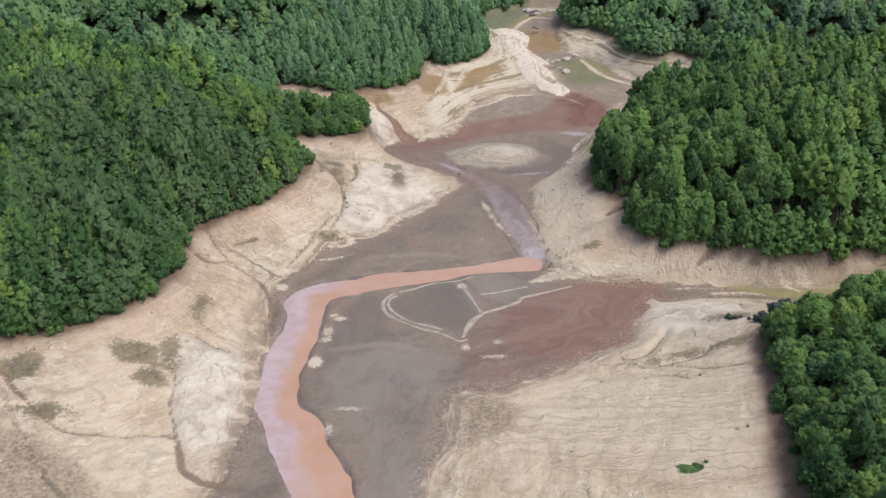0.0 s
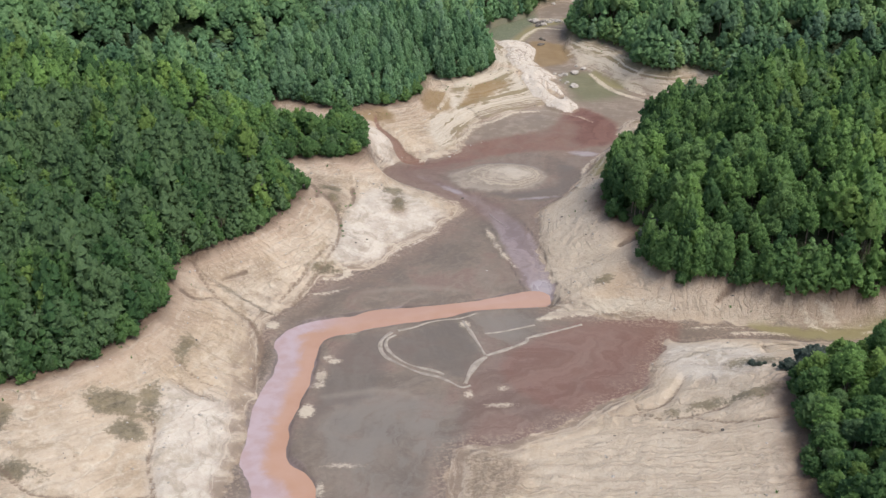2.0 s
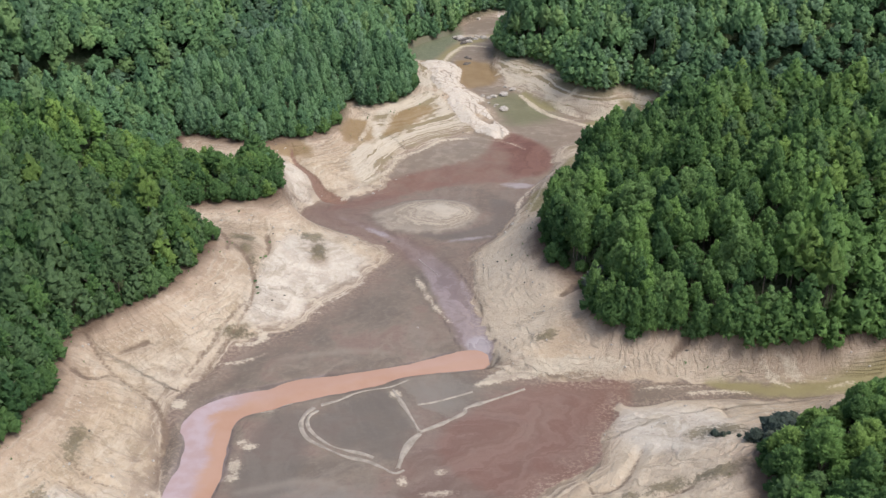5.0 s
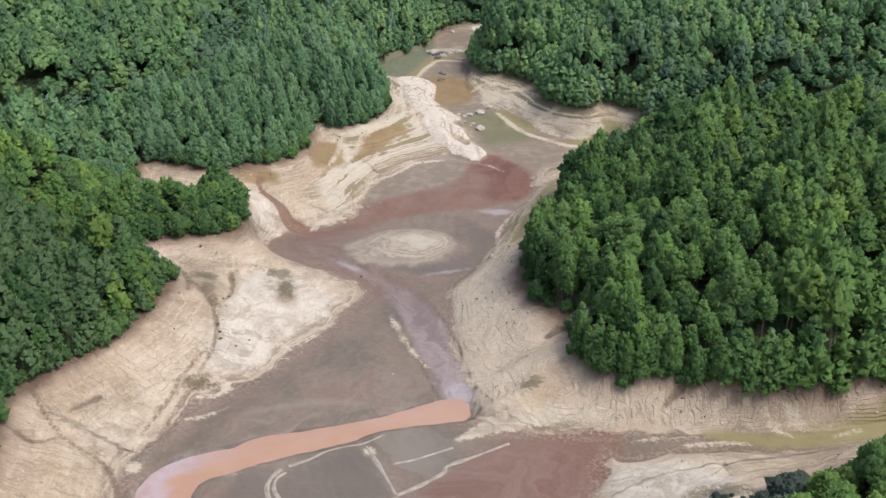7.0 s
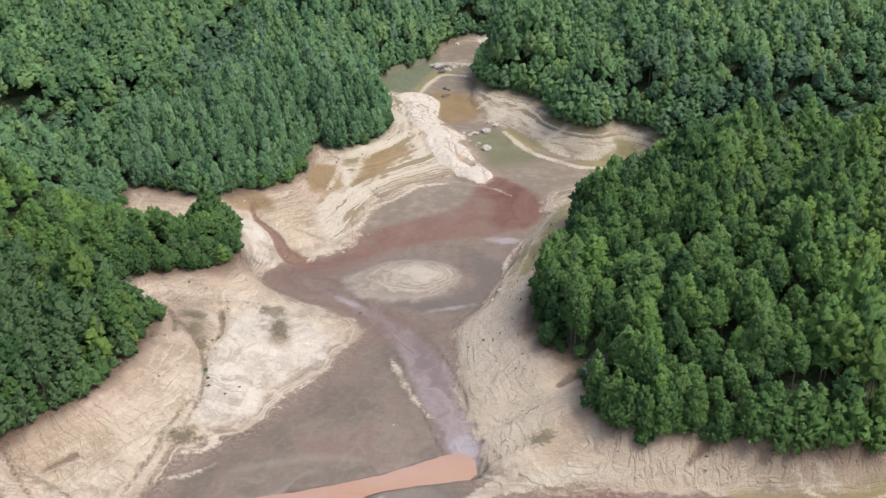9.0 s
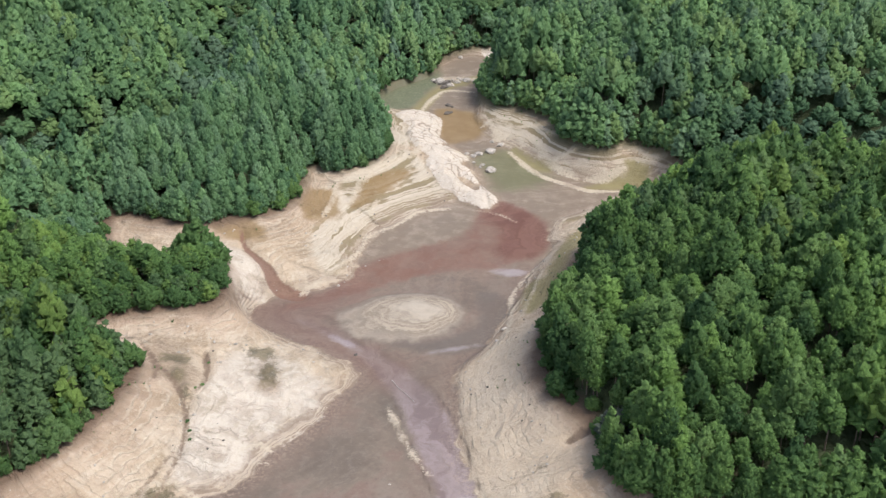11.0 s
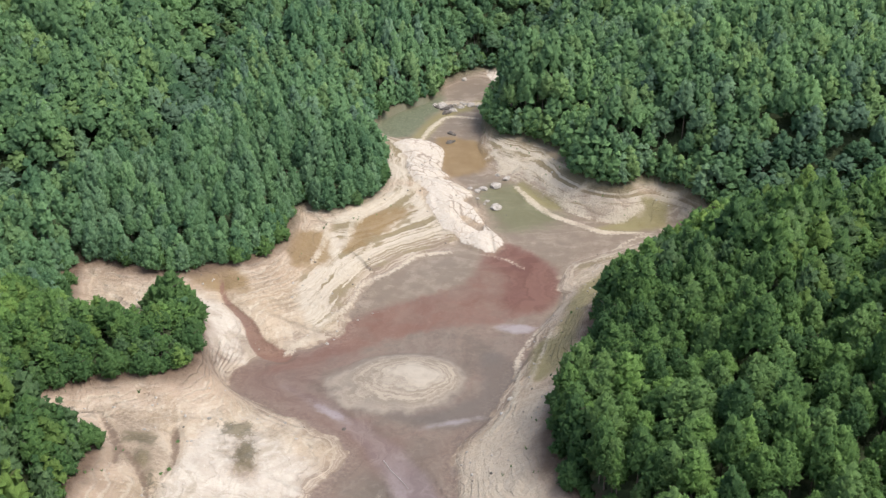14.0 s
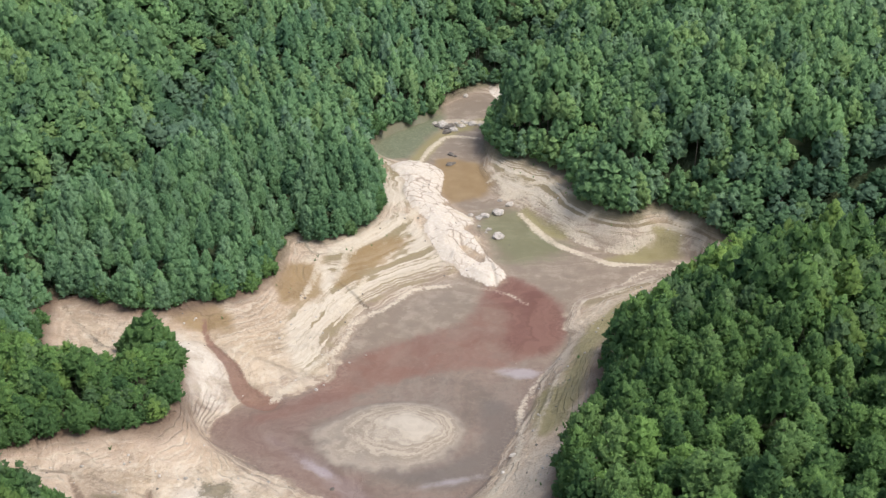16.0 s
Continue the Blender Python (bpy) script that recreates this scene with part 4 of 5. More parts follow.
set_attr(ground_mesh, "rust", np.maximum(signed(X, Y, RUST_CHANNEL), signed(X, Y, RUST_FLAT)))
set_attr(ground_mesh, "rills", np.maximum.reduce([signed(X, Y, zone) for zone in RILLED_BANKS]))
set_attr(ground_mesh, "forest", np.where(in_basin, -d_shore, d_shore))
set_attr(ground_mesh, "along", along)
set_attr(ground_mesh, "bank", bank)
ground_mesh.materials.append(GROUND)
tagged(new("ground", ground_mesh), "pale eroded sand and brown mud of a drained reservoir bed", "ground", kind="structure")


# ---- the silty stream ----
def stream_ribbon():
    c = smooth_line(STREAM)
    t = np.gradient(c[:, :2], axis=0)
    t /= np.linalg.norm(t, axis=1)[:, None]
    side = np.stack([-t[:, 1], t[:, 0]], -1) * (c[:, 2:3] + 0.95)
    cols = [c[:, :2] + side * s for s in (-1, -0.5, 0, 0.5, 1)]
    v = np.stack(cols, 1).reshape(-1, 2)
    v = np.hstack([v, np.full((len(v), 1), -0.34)])
    k = np.arange(len(c) * 5).reshape(len(c), 5)
    q = np.stack([k[:-1, :-1], k[:-1, 1:], k[1:, 1:], k[1:, :-1]], -1).reshape(-1, 4)
    me = raw_mesh("water", v, q, 4, True)
    set_attr(me, "across", np.tile([-1.0, -0.5, 0.0, 0.5, 1.0], len(c)) * -1.0)
    me.materials.append(WATER)
    return tagged(new("water", me), "shallow silty orange-pink stream in the mud", "stream", kind="structure")


stream_ribbon()


# ---- trees ----
def ball(level):
    """Unit icosphere without its lowest faces: vertices and triangles."""
    bm = bmesh.new()
    bmesh.ops.create_icosphere(bm, subdivisions=level, radius=1.0)
    v = np.array([p.co[:] for p in bm.verts])
    f = np.array([[p.index for p in face.verts] for face in bm.faces])
    bm.free()
    f = f[v[f].mean(1)[:, 2] > -0.55]
    return v, f


BALLS = {1: ball(1)}


def crown_shape(seed, height, base, radius, tufts, sprays, sides, upright):
    """Crown of a dark inner core and many leafy tufts set round it on a golden-angle spiral, each a small uneven dome clad in sprays: vertices and triangles."""
    r = np.random.RandomState(seed)
    V, F, n = [], [], 0
    span = height - base
    lean = r.normal(0, 0.05 * radius, 2)

    def reach(u):
        """Half width of the crown at the share u of its height."""
        full = (1 - u ** 1.15) ** 0.75 if upright else (1 - u ** 1.45) ** 0.75
        return radius * full * np.minimum(1.0, 0.72 + u * 1.6)

    ang = np.arange(sides) * 2 * math.pi / sides
    # core
    rows = [np.column_stack([np.cos(ang) * reach(u) * k, np.sin(ang) * reach(u) * k, np.full(sides, base + span * u)]) for u, k in ((0.0, 0.35), (0.25, 0.68), (0.6, 0.62))]
    rows.append(np.array([[0, 0, base + span * 0.9]]))
    V.append(np.vstack(rows))
    for a in range(2):
        for i in range(sides):
            p, q = a * sides + i, a * sides + (i + 1) % sides
            F += [[p, q, q + sides], [p, q + sides, p + sides]]
    F += [[2 * sides + i, 2 * sides + (i + 1) % sides, 3 * sides] for i in range(sides)]
    n = 3 * sides + 1
    lumps = 1.0 + 0.22 * np.sin(np.arange(3) * 2.1 + r.rand() * 6.28)
    for k in range(tufts):
        u = 1.0 - ((k + 0.45) / tufts) ** 0.62 if k else 0.93
        u = float(np.clip(u + r.normal(0, 0.03), 0.04, 0.95))
        a = k * 2.39996 + r.normal(0, 0.22)
        wide = lumps[int(a / 2.0944) % 3] * r.uniform(0.74, 1.02)
        out = np.array([math.cos(a), math.sin(a), 0.0])
        c = out * float(reach(u)) * 0.74 * wide + np.array([lean[0] * u, lean[1] * u, base + span * u * r.uniform(0.94, 1.0)])
        axis_up = (0.7 if upright else 0.42) + 1.0 * u
        d = out * r.uniform(0.55, 0.95) * (1 - 0.75 * u) + np.array([0, 0, axis_up]) + r.normal(0, 0.14, 3)
        d /= np.linalg.norm(d)
        e = np.cross(d, (0.3, 0.9, 0.2))
        e /= np.linalg.norm(e)
        g = np.cross(d, e)
        size = radius * (0.37 if tufts > 26 else 0.42 if tufts > 20 else 0.50) * r.uniform(0.75, 1.2) * (1.0 - 0.25 * u)
        long = size * r.uniform(0.95, 1.3) * (1.2 if upright else 1.0)
        # two spiky whorls of foliage, the upper one narrower
        for points, wide, low, tip in ((sides, 1.12, -0.05, 0.75), (sides - 1, 0.72, 0.42, 1.12)):
            w = np.arange(points * 2) * math.pi / points + r.rand() * 6.28
            outer = np.arange(points * 2) % 2 == 0
            rad = np.where(outer, wide, wide * 0.50)[:, None] * size * r.uniform(0.8, 1.2, (points * 2, 1))
            lift = np.where(outer, low + 0.10, low - 0.22)[:, None] * long + r.uniform(-0.16, 0.16, (points * 2, 1)) * long
            V += [c + (np.cos(w)[:, None] * e + np.sin(w)[:, None] * g) * rad + d * lift, (c + d * long * tip)[None]]
            F += [[n + q, n + (q + 1) % (points * 2), n + points * 2] for q in range(points * 2)]
            n += points * 2 + 1
        # sprays that break the outline of the tuft
        for _ in range(sprays):
            w = r.rand() * 6.28
            o = math.cos(w) * e + math.sin(w) * g
            h = r.uniform(-0.2, 0.95)
            p = c + o * size * (0.95 - 0.55 * max(h, 0)) + d * long * h * 0.85
            tip = o * r.uniform(0.3, 0.8) + d * r.uniform(0.4, 1.0)
            side = np.cross(tip, o + 0.2 * d)
            side /= np.linalg.norm(side) + 1e-9
            leaf = size * r.uniform(0.4, 0.7)
            V.append(np.array([p - side * leaf * 0.5, p + side * leaf * 0.5, p + tip * leaf]))
            F.append([n, n + 1, n + 2])
            n += 3
    return np.vstack(V), np.array(F)


def trunk_shape(seed, height, base, radius):
    """Tapered trunk with a few limbs, as boxes of five sides."""
    r = np.random.RandomState(seed + 100)
    V, F, n = [], [], 0
    parts = [((0, 0, -0.4), (0.1 * r.normal(), 0.1 * r.normal(), height * 0.86), 0.15, 0.04)]
    for k in range(4):
        z = base + (height - base) * (0.05 + 0.18 * k)
        a = r.rand() * 6.28
        parts.append(((0, 0, z), (math.cos(a) * radius * 0.6, math.sin(a) * radius * 0.6, z + radius * 0.45), 0.06, 0.025))
    for a, b, ra, rb in parts:
        a, b = np.array(a, float), np.array(b, float)
        ang = np.arange(5) * 2 * math.pi / 5
        ring = np.stack([np.cos(ang), np.sin(ang), 0 * ang], -1)
        V.append(np.vstack([a + ring * ra, b + ring * rb]))
        for i in range(5):
            j = (i + 1) % 5
            F += [[n + i, n + j, n + 5 + j], [n + i, n + 5 + j, n + 5 + i]]
        n += 10
    return np.vstack(V), np.array(F)


KINDS = {
    "pine": dict(material=PINE, sizes=((10.2, 5.0, 2.35), (9.4, 4.6, 2.15), (10.9, 5.4, 2.45), (9.7, 5.0, 2.55), (8.8, 4.4, 2.05), (9.4, 1.7, 2.45), (8.4, 1.4, 2.25))),
    "acacia": dict(material=ACACIA, sizes=((9.6, 4.0, 1.9), (10.2, 4.3, 2.0), (8.9, 3.8, 1.85), (9.8, 4.6, 2.15), (8.4, 3.6, 1.85), (9.4, 1.7, 2.45), (8.4, 1.4, 2.25))),
    # same pines in the colour that carries the distance haze
    "hazed_pine": dict(material=HAZED_PINE, sizes=((10.2, 5.0, 2.45), (9.4, 4.6, 2.25), (10.9, 5.4, 2.55), (9.7, 5.0, 2.65), (8.8, 4.4, 2.15), (9.4, 1.7, 2.45), (8.4, 1.4, 2.25))),
    "shrub": dict(material=SHRUB, sizes=((2.6, 0.2, 1.5), (2.0, 0.1, 1.2), (3.2, 0.3, 1.8))),
}
PROTOS = {}
for k, (kind, spec) in enumerate(KINDS.items()):
    for level, (tufts, sprays, sides) in {"near": (36, 5, 5), "mid": (15, 3, 4), "far": (14, 1, 4)}.items():
        if kind == "shrub":
            tufts = tufts * 2 // 3
        PROTOS[kind, level] = [crown_shape(17 * i + 5 * k + len(level), h, b, r, tufts, sprays, sides, kind == "acacia") for i, (h, b, r) in enumerate(spec["sizes"])]

# places of the trees: a jittered lattice beyond the shore, where the valley can be seen
rs = np.random.RandomState(11)
SPACING = 3.05
tx, ty = np.meshgrid(np.arange(-205, 225, SPACING), np.arange(104, 468, SPACING * 0.87))
tx = tx + (np.arange(tx.shape[0]) % 2)[:, None] * SPACING / 2
tx, ty = (tx + rs.uniform(-1.1, 1.1, tx.shape)).ravel(), (ty + rs.uniform(-1.1, 1.1, ty.shape)).ravel()
forest = np.where(in_basin, -d_shore, d_shore)
keep = (grid_value(forest, tx, ty) > np.where(ty > 308, 1.0, np.where(tx > 30, np.where((ty < 205) & (ty > 186), 0.2, 3.6), 1.8))) & (tx > -0.425 * ty - 6) & (tx < 0.47 * ty + 8) & (rs.rand(tx.size) > 0.02) & (value_noise(tx, ty, 9.0, 51, 2) < 0.9) & ~((tx > 43) & (tx < 57) & (ty > 383) & (ty < 408))
tx, ty = tx[keep], ty[keep]
# a closer row along the edge of the woods
rim_line = smooth_line(WEST_SHORE + EAST_SHORE, True, 10)
step = np.roll(rim_line, -1, 0) - rim_line
step /= np.linalg.norm(step, axis=1)[:, None] + 1e-9
picked, run = [], 0.0
for (px, py), (qx, qy), (ux, uy) in zip(rim_line, np.roll(rim_line, -1, 0), step):
    run += math.hypot(qx - px, qy - py)
    if run > 2.3 and 104 < py < 430 and px > -0.425 * py - 6 and px < 0.47 * py + 8:
        run = 0.0
        inward = rs.uniform(1.5, 2.6) + ((-1.9 if 186 < py < 205 else 1.8) * (px > 30) if py < 308 else -0.9)
        picked.append((px - uy * inward + rs.uniform(-0.5, 0.5), py + ux * inward + rs.uniform(-0.5, 0.5)))
picked = np.array([p for p in picked if grid_value(forest, *p) > (-0.8 if p[0] > 38 and 186 < p[1] < 212 else 1.3 if p[1] < 308 else 0.3)] + [p for p in zip(rs.uniform(-58, -13, 420), rs.uniform(248, 287, 420)) if grid_value(forest, *p) > 2.2])
# closer growth in the outer belt of the woods, where more light falls
belt = np.array([p for p in zip(rs.uniform(-75, 90, 650), rs.uniform(150, 300, 650)) if 2.6 < grid_value(forest, *p) < 10.0])
tx, ty = np.concatenate([tx, picked[:, 0], belt[:, 0]]), np.concatenate([ty, picked[:, 1], belt[:, 1]])
behind = np.array([p for p in zip(rs.uniform(46, 112, 420), rs.uniform(-12, 105, 420)) if grid_value(forest, *p) > 3.0])
tx, ty = np.concatenate([tx, behind[:, 0]]), np.concatenate([ty, behind[:, 1]])
edge = grid_value(forest, tx, ty)
on_pine_slope = (ty > 303) & (tx < np.interp(ty, RAVINE_Y, RAVINE_X) - 2)
is_acacia = ((tx < 30) & (ty > 262) & (value_noise(tx, ty, 30.0, 21, 2) + (ty - 285) * 0.02 > -0.1)) | ((value_noise(tx, ty, 25.0, 22, 2) > 0.55) & (tx < 0)) | ((tx > 30) & (ty > 405) & (value_noise(tx, ty, 25.0, 23, 2) > 0.1))
is_acacia &= ~on_pine_slope
scale = rs.uniform(0.78, 1.2, tx.size) * np.where(ty < 103, 1.3, 1.0) * (1 + 0.20 * value_noise(tx, ty, 12.0, 31, 2)) * np.where(edge < 3.5, 0.88, 1.0)
scale *= np.where(on_pine_slope, 1.16, 1.0)
low_wood = (tx < -12) & (ty > 247) & (ty < 287) & (tx > -60)
scale *= np.where(low_wood, 0.70, 1.0)
squat = np.where(low_wood, 0.70, np.where((tx > 40) & (ty < 186), 0.70, 1.0))
# the canopy is uneven: taller stands, lone tall trees, and low growth along the small ravines
stand = 1.0 + 0.22 * value_noise(tx, ty, 15.0, 91, 2) + rs.normal(0, 0.12, tx.size) + 0.22 * (rs.rand(tx.size) > 0.93)
ravine = blend(np.abs(value_noise(tx, ty, 34.0, 93, 2)), 0.0, 0.16)
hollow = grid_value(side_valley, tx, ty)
squat *= 1 - 0.45 * hollow
squat *= np.where(edge < 4.0, np.where((tx > 28) & (tx < 62) & (ty > 194) & (ty < 268), 1.12, 0.9), np.clip(stand, 0.6, 1.6) * (0.76 + 0.24 * ravine))
turn = rs.uniform(0, 6.283, tx.size)
# side-valley shade is put into the tint; far slopes get a lighter tint
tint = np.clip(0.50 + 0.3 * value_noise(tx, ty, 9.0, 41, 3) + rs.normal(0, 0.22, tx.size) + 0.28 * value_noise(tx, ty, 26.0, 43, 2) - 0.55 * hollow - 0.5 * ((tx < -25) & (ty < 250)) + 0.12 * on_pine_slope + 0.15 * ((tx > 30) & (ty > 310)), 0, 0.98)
pick = np.where(edge < 3.6, rs.randint(5, 7, tx.size), rs.randint(0, 5, tx.size))  # bushy to the ground at the edge
tz = ground(tx, ty) - np.where(edge < 6.0, 1.3 * scale * squat, 0.3)  # low boughs reach the ground at the edge of the woods
# single trees: the slope of the eastern hill that faces the basin, and the western shores
single = np.zeros(tx.size, bool)
for kind_mask, score in ((~is_acacia, np.hypot(tx - 46, ty - 222)), (is_acacia, np.hypot(tx + 4, ty - 300))):
    order = np.argsort(np.where(kind_mask, score, 1e9))
    single[order[:290]] = True


def forest_mesh(name, where, kind, level, label):
    """Many trees joined in one mesh."""
    V, F, T, M, n = [], [], [], [], 0
    for i in np.nonzero(where)[0]:
        q = pick[i] % len(PROTOS[kind, level])
        v, f = PROTOS[kind, level][q]
        c, s = math.cos(turn[i]) * scale[i], math.sin(turn[i]) * scale[i]
        w = np.stack([v[:, 0] * c - v[:, 1] * s + tx[i], v[:, 0] * s + v[:, 1] * c + ty[i], v[:, 2] * scale[i] * squat[i] + tz[i]], -1)
        V.append(w)
        F.append(f + n)
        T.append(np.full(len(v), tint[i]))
        M.append(np.zeros(len(f), np.int32))
        n += len(v)
        if edge[i] < 12:
            h, b, r = KINDS[kind]["sizes"][q]
            v, f = TRUNKS[kind][q]
            V.append(v * scale[i] * (1, 1, squat[i]) + (tx[i], ty[i], tz[i]))
            F.append(f + n)
            T.append(np.full(len(v), tint[i]))
            M.append(np.ones(len(f), np.int32))
            n += len(v)
    if not V:
        return
    me = raw_mesh(name, np.vstack(V), np.vstack(F), 3)
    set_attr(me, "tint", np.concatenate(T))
    me.materials.append(KINDS[kind]["material"])
    me.materials.append(BARK)
    me.polygons.foreach_set("material_index", np.concatenate(M))
    tagged(new(name, me), label, "forest", kind="stuff")


TRUNKS = {kind: [trunk_shape(i + 3, h, b, r) for i, (h, b, r) in enumerate(spec["sizes"])] for kind, spec in KINDS.items()}
close_by = (tx > 40) & (ty > 103) & (ty < 182) & (tx < 78)
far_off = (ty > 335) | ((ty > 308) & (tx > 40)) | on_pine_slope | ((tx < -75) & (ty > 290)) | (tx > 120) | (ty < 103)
for name, kind, mask, level, label in (
        ("pine_forest", "pine", ~is_acacia & close_by, "near", "dense green pine plantation beside the open sand"),
        ("pine_forest", "pine", ~is_acacia & ~far_off & ~close_by & (tx > 20), "mid", "dense green pine plantation on the low hill by the basin"),
        ("pine_forest", "pine", ~is_acacia & ~far_off & (tx <= 20), "mid", "dense green pine plantation along the sandy shore"),
        ("pine_forest", "hazed_pine", ~is_acacia & far_off & (ty > 103), "far", "dense pine plantation on the distant slopes, its green paled and blued for haze"),
        ("pine_forest", "pine", ~is_acacia & (ty <= 103), "far", "open green pine plantation beside the drained basin"),
        ("acacia_forest", "acacia", is_acacia & ~far_off, "mid", "close-set grey-green acacia plantation behind the shore"),
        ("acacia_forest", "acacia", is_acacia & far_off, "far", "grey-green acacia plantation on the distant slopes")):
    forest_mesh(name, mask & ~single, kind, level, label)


def tree_prototypes(kind, noun, tints=(0.1, 0.3, 0.5, 0.7, 0.9)):
    """Meshes for the single trees of a kind: crown and trunk, each crown in several greens."""
    made = []
    for (v, f), (tv, tf) in zip(PROTOS[kind, "near"], TRUNKS[kind]):
        trunk = raw_mesh(noun + "_trunk", tv, tf, 3)
        trunk.materials.append(BARK)
        for shade in tints:
            crown = raw_mesh(noun + "_crown", v, f, 3)
            set_attr(crown, "tint", np.full(len(v), shade))
            crown.materials.append(KINDS[kind]["material"])
            made.append((crown, trunk))
    return made


def plant(noun, meshes, m, label, category, group):
    crown, trunk = meshes
    root = tagged(new(noun), label, category, group)
    root.matrix_world = m
    for part_name, me in (("trunk", trunk), ("crown", crown)):
        new(part_name, me).parent = root
    return root


for kind, noun, mask, label in (("pine", "pine_tree", ~is_acacia, "green pine tree with a rounded tufted crown in the plantation"),
                                ("acacia", "acacia_tree", is_acacia, "slender grey-green acacia tree in the close-set plantation")):
    meshes = tree_prototypes(kind, noun)
    for i in np.nonzero(mask & single)[0]:
        m = Matrix.LocRotScale((tx[i], ty[i], tz[i]), Euler((0, 0, turn[i])), (scale[i], scale[i], scale[i] * squat[i]))
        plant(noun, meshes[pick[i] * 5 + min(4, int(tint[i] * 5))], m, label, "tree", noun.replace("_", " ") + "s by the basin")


# ---- shrubs along the edge of the woods ----
def shrub_places():
    r = np.random.RandomState(77)
    line = smooth_line(WEST_SHORE + EAST_SHORE, True, 8)
    places, gap = [], 0.0
    for a, b in zip(line[:-1], line[1:]):
        gap += float(np.hypot(*(b - a)))
        if gap > r.uniform(1.6, 4.5) and 104 < a[1] < 410 and abs(a[0] - 4) < 92:
            gap = 0.0
            t = (b - a) / (np.linalg.norm(b - a) + 1e-9)
            off = r.uniform(-2.8, -0.6) + ((1.6 if 186 < a[1] < 212 else -0.9) if a[0] > 38 else 0.0)
            # the woods lie to the left of the shoreline's direction
            places.append((a[0] - t[1] * -off, a[1] + t[0] * -off, r.uniform(0.55, 1.5), r.uniform(0, 6.28), r.randint(15)))
    return places


shrub_meshes = tree_prototypes("shrub", "shrub")
for n, (x, y, size, a, q) in enumerate(shrub_places()):
    m = Matrix.LocRotScale((x, y, float(ground(x, y)) - 0.05), Euler((0, 0, a)), (size * 1.1, size * 1.1, size))
    plant("shrub", shrub_meshes[q], m, "leafy green shrub at the edge of the woods", "shrub", "shrubs along the shore")
for x, y, size, label in ((70, 192.5, 1.1, "round green bush on the sandy bank"), (-30, 282, 1.4, "green bush in the sandy clearing"), (-21, 263, 1.2, "bright green bush at the tip of the wood"), (-26, 276, 2.3, "tall green bush in the sandy clearing"), (-29.5, 279, 1.5, "green bush in the sandy clearing"), (-20.5, 266, 1.0, "bright green bush at the tip of the wood"), (34.2, 124.0, 0.34, "low green weeds on the open sand"), (35.3, 123.4, 0.40, "low green weeds on the open sand"), (36.3, 124.3, 0.30, "low green weeds on the open sand"), (35.6, 125.0, 0.26, "low green weeds on the open sand"), (37.4, 125.2, 0.2, "low green weeds on the open sand"), (-21.5, 222.2, 0.13, "bright green grass tuft in a small gully"), (-22.1, 224.4, 0.16, "bright green grass tuft in a small gully"), (-21.1, 220.1, 0.12, "bright green grass tuft in a small gully"), (-21.7, 232.0, 0.13, "bright green grass tuft in a small gully"), (-20.8, 233.5, 0.14, "bright green grass tuft in a small gully"), (-20.4, 240.4, 0.14, "bright green grass tuft in a small gully")):
    m = Matrix.LocRotScale((x, y, float(ground(x, y)) - 0.05), Euler((0, 0, x)), (size * (2.0 if size < 0.7 else 1.0), size * (1.6 if size < 0.7 else 1.0), size * (0.4 if size < 0.7 else 1.0)))
    plant("bush", shrub_meshes[int(y * 7) % 15], m, label, "bush", "")


# ---- boulders and driftwood ----
def boulder(x, y, size, flat, material, label, seed):
    r = np.random.RandomState(seed)
    bm = bmesh.new()
    bmesh.ops.create_icosphere(bm, subdivisions=2, radius=1.0)
    stretch = Vector((r.uniform(0.8, 1.4), r.uniform(0.7, 1.1), flat))
    for v in bm.verts:
        n = noise.noise(v.co * 1.3 + Vector((seed * 3.1, 0, 0)))
        v.co = Vector([c * k * size * (1 + 0.45 * n) for c, k in zip(v.co, stretch)])
        v.co.z = max(v.co.z, -0.25 * size * flat)
    me = bpy.data.meshes.new("boulder")
    bm.to_mesh(me)
    bm.free()
    me.materials.append(material)
    ob = tagged(new("boulder", me), label, "boulder", "boulders in the stream bed")
    ob.matrix_world = pose(x, y, float(ground(x, y)) + 0.08 * size, 0, 0, r.uniform(0, 360))


PALE, DARK = "pale sandy boulder lying in the stream bed", "dark weathered boulder in the upper stream bed"
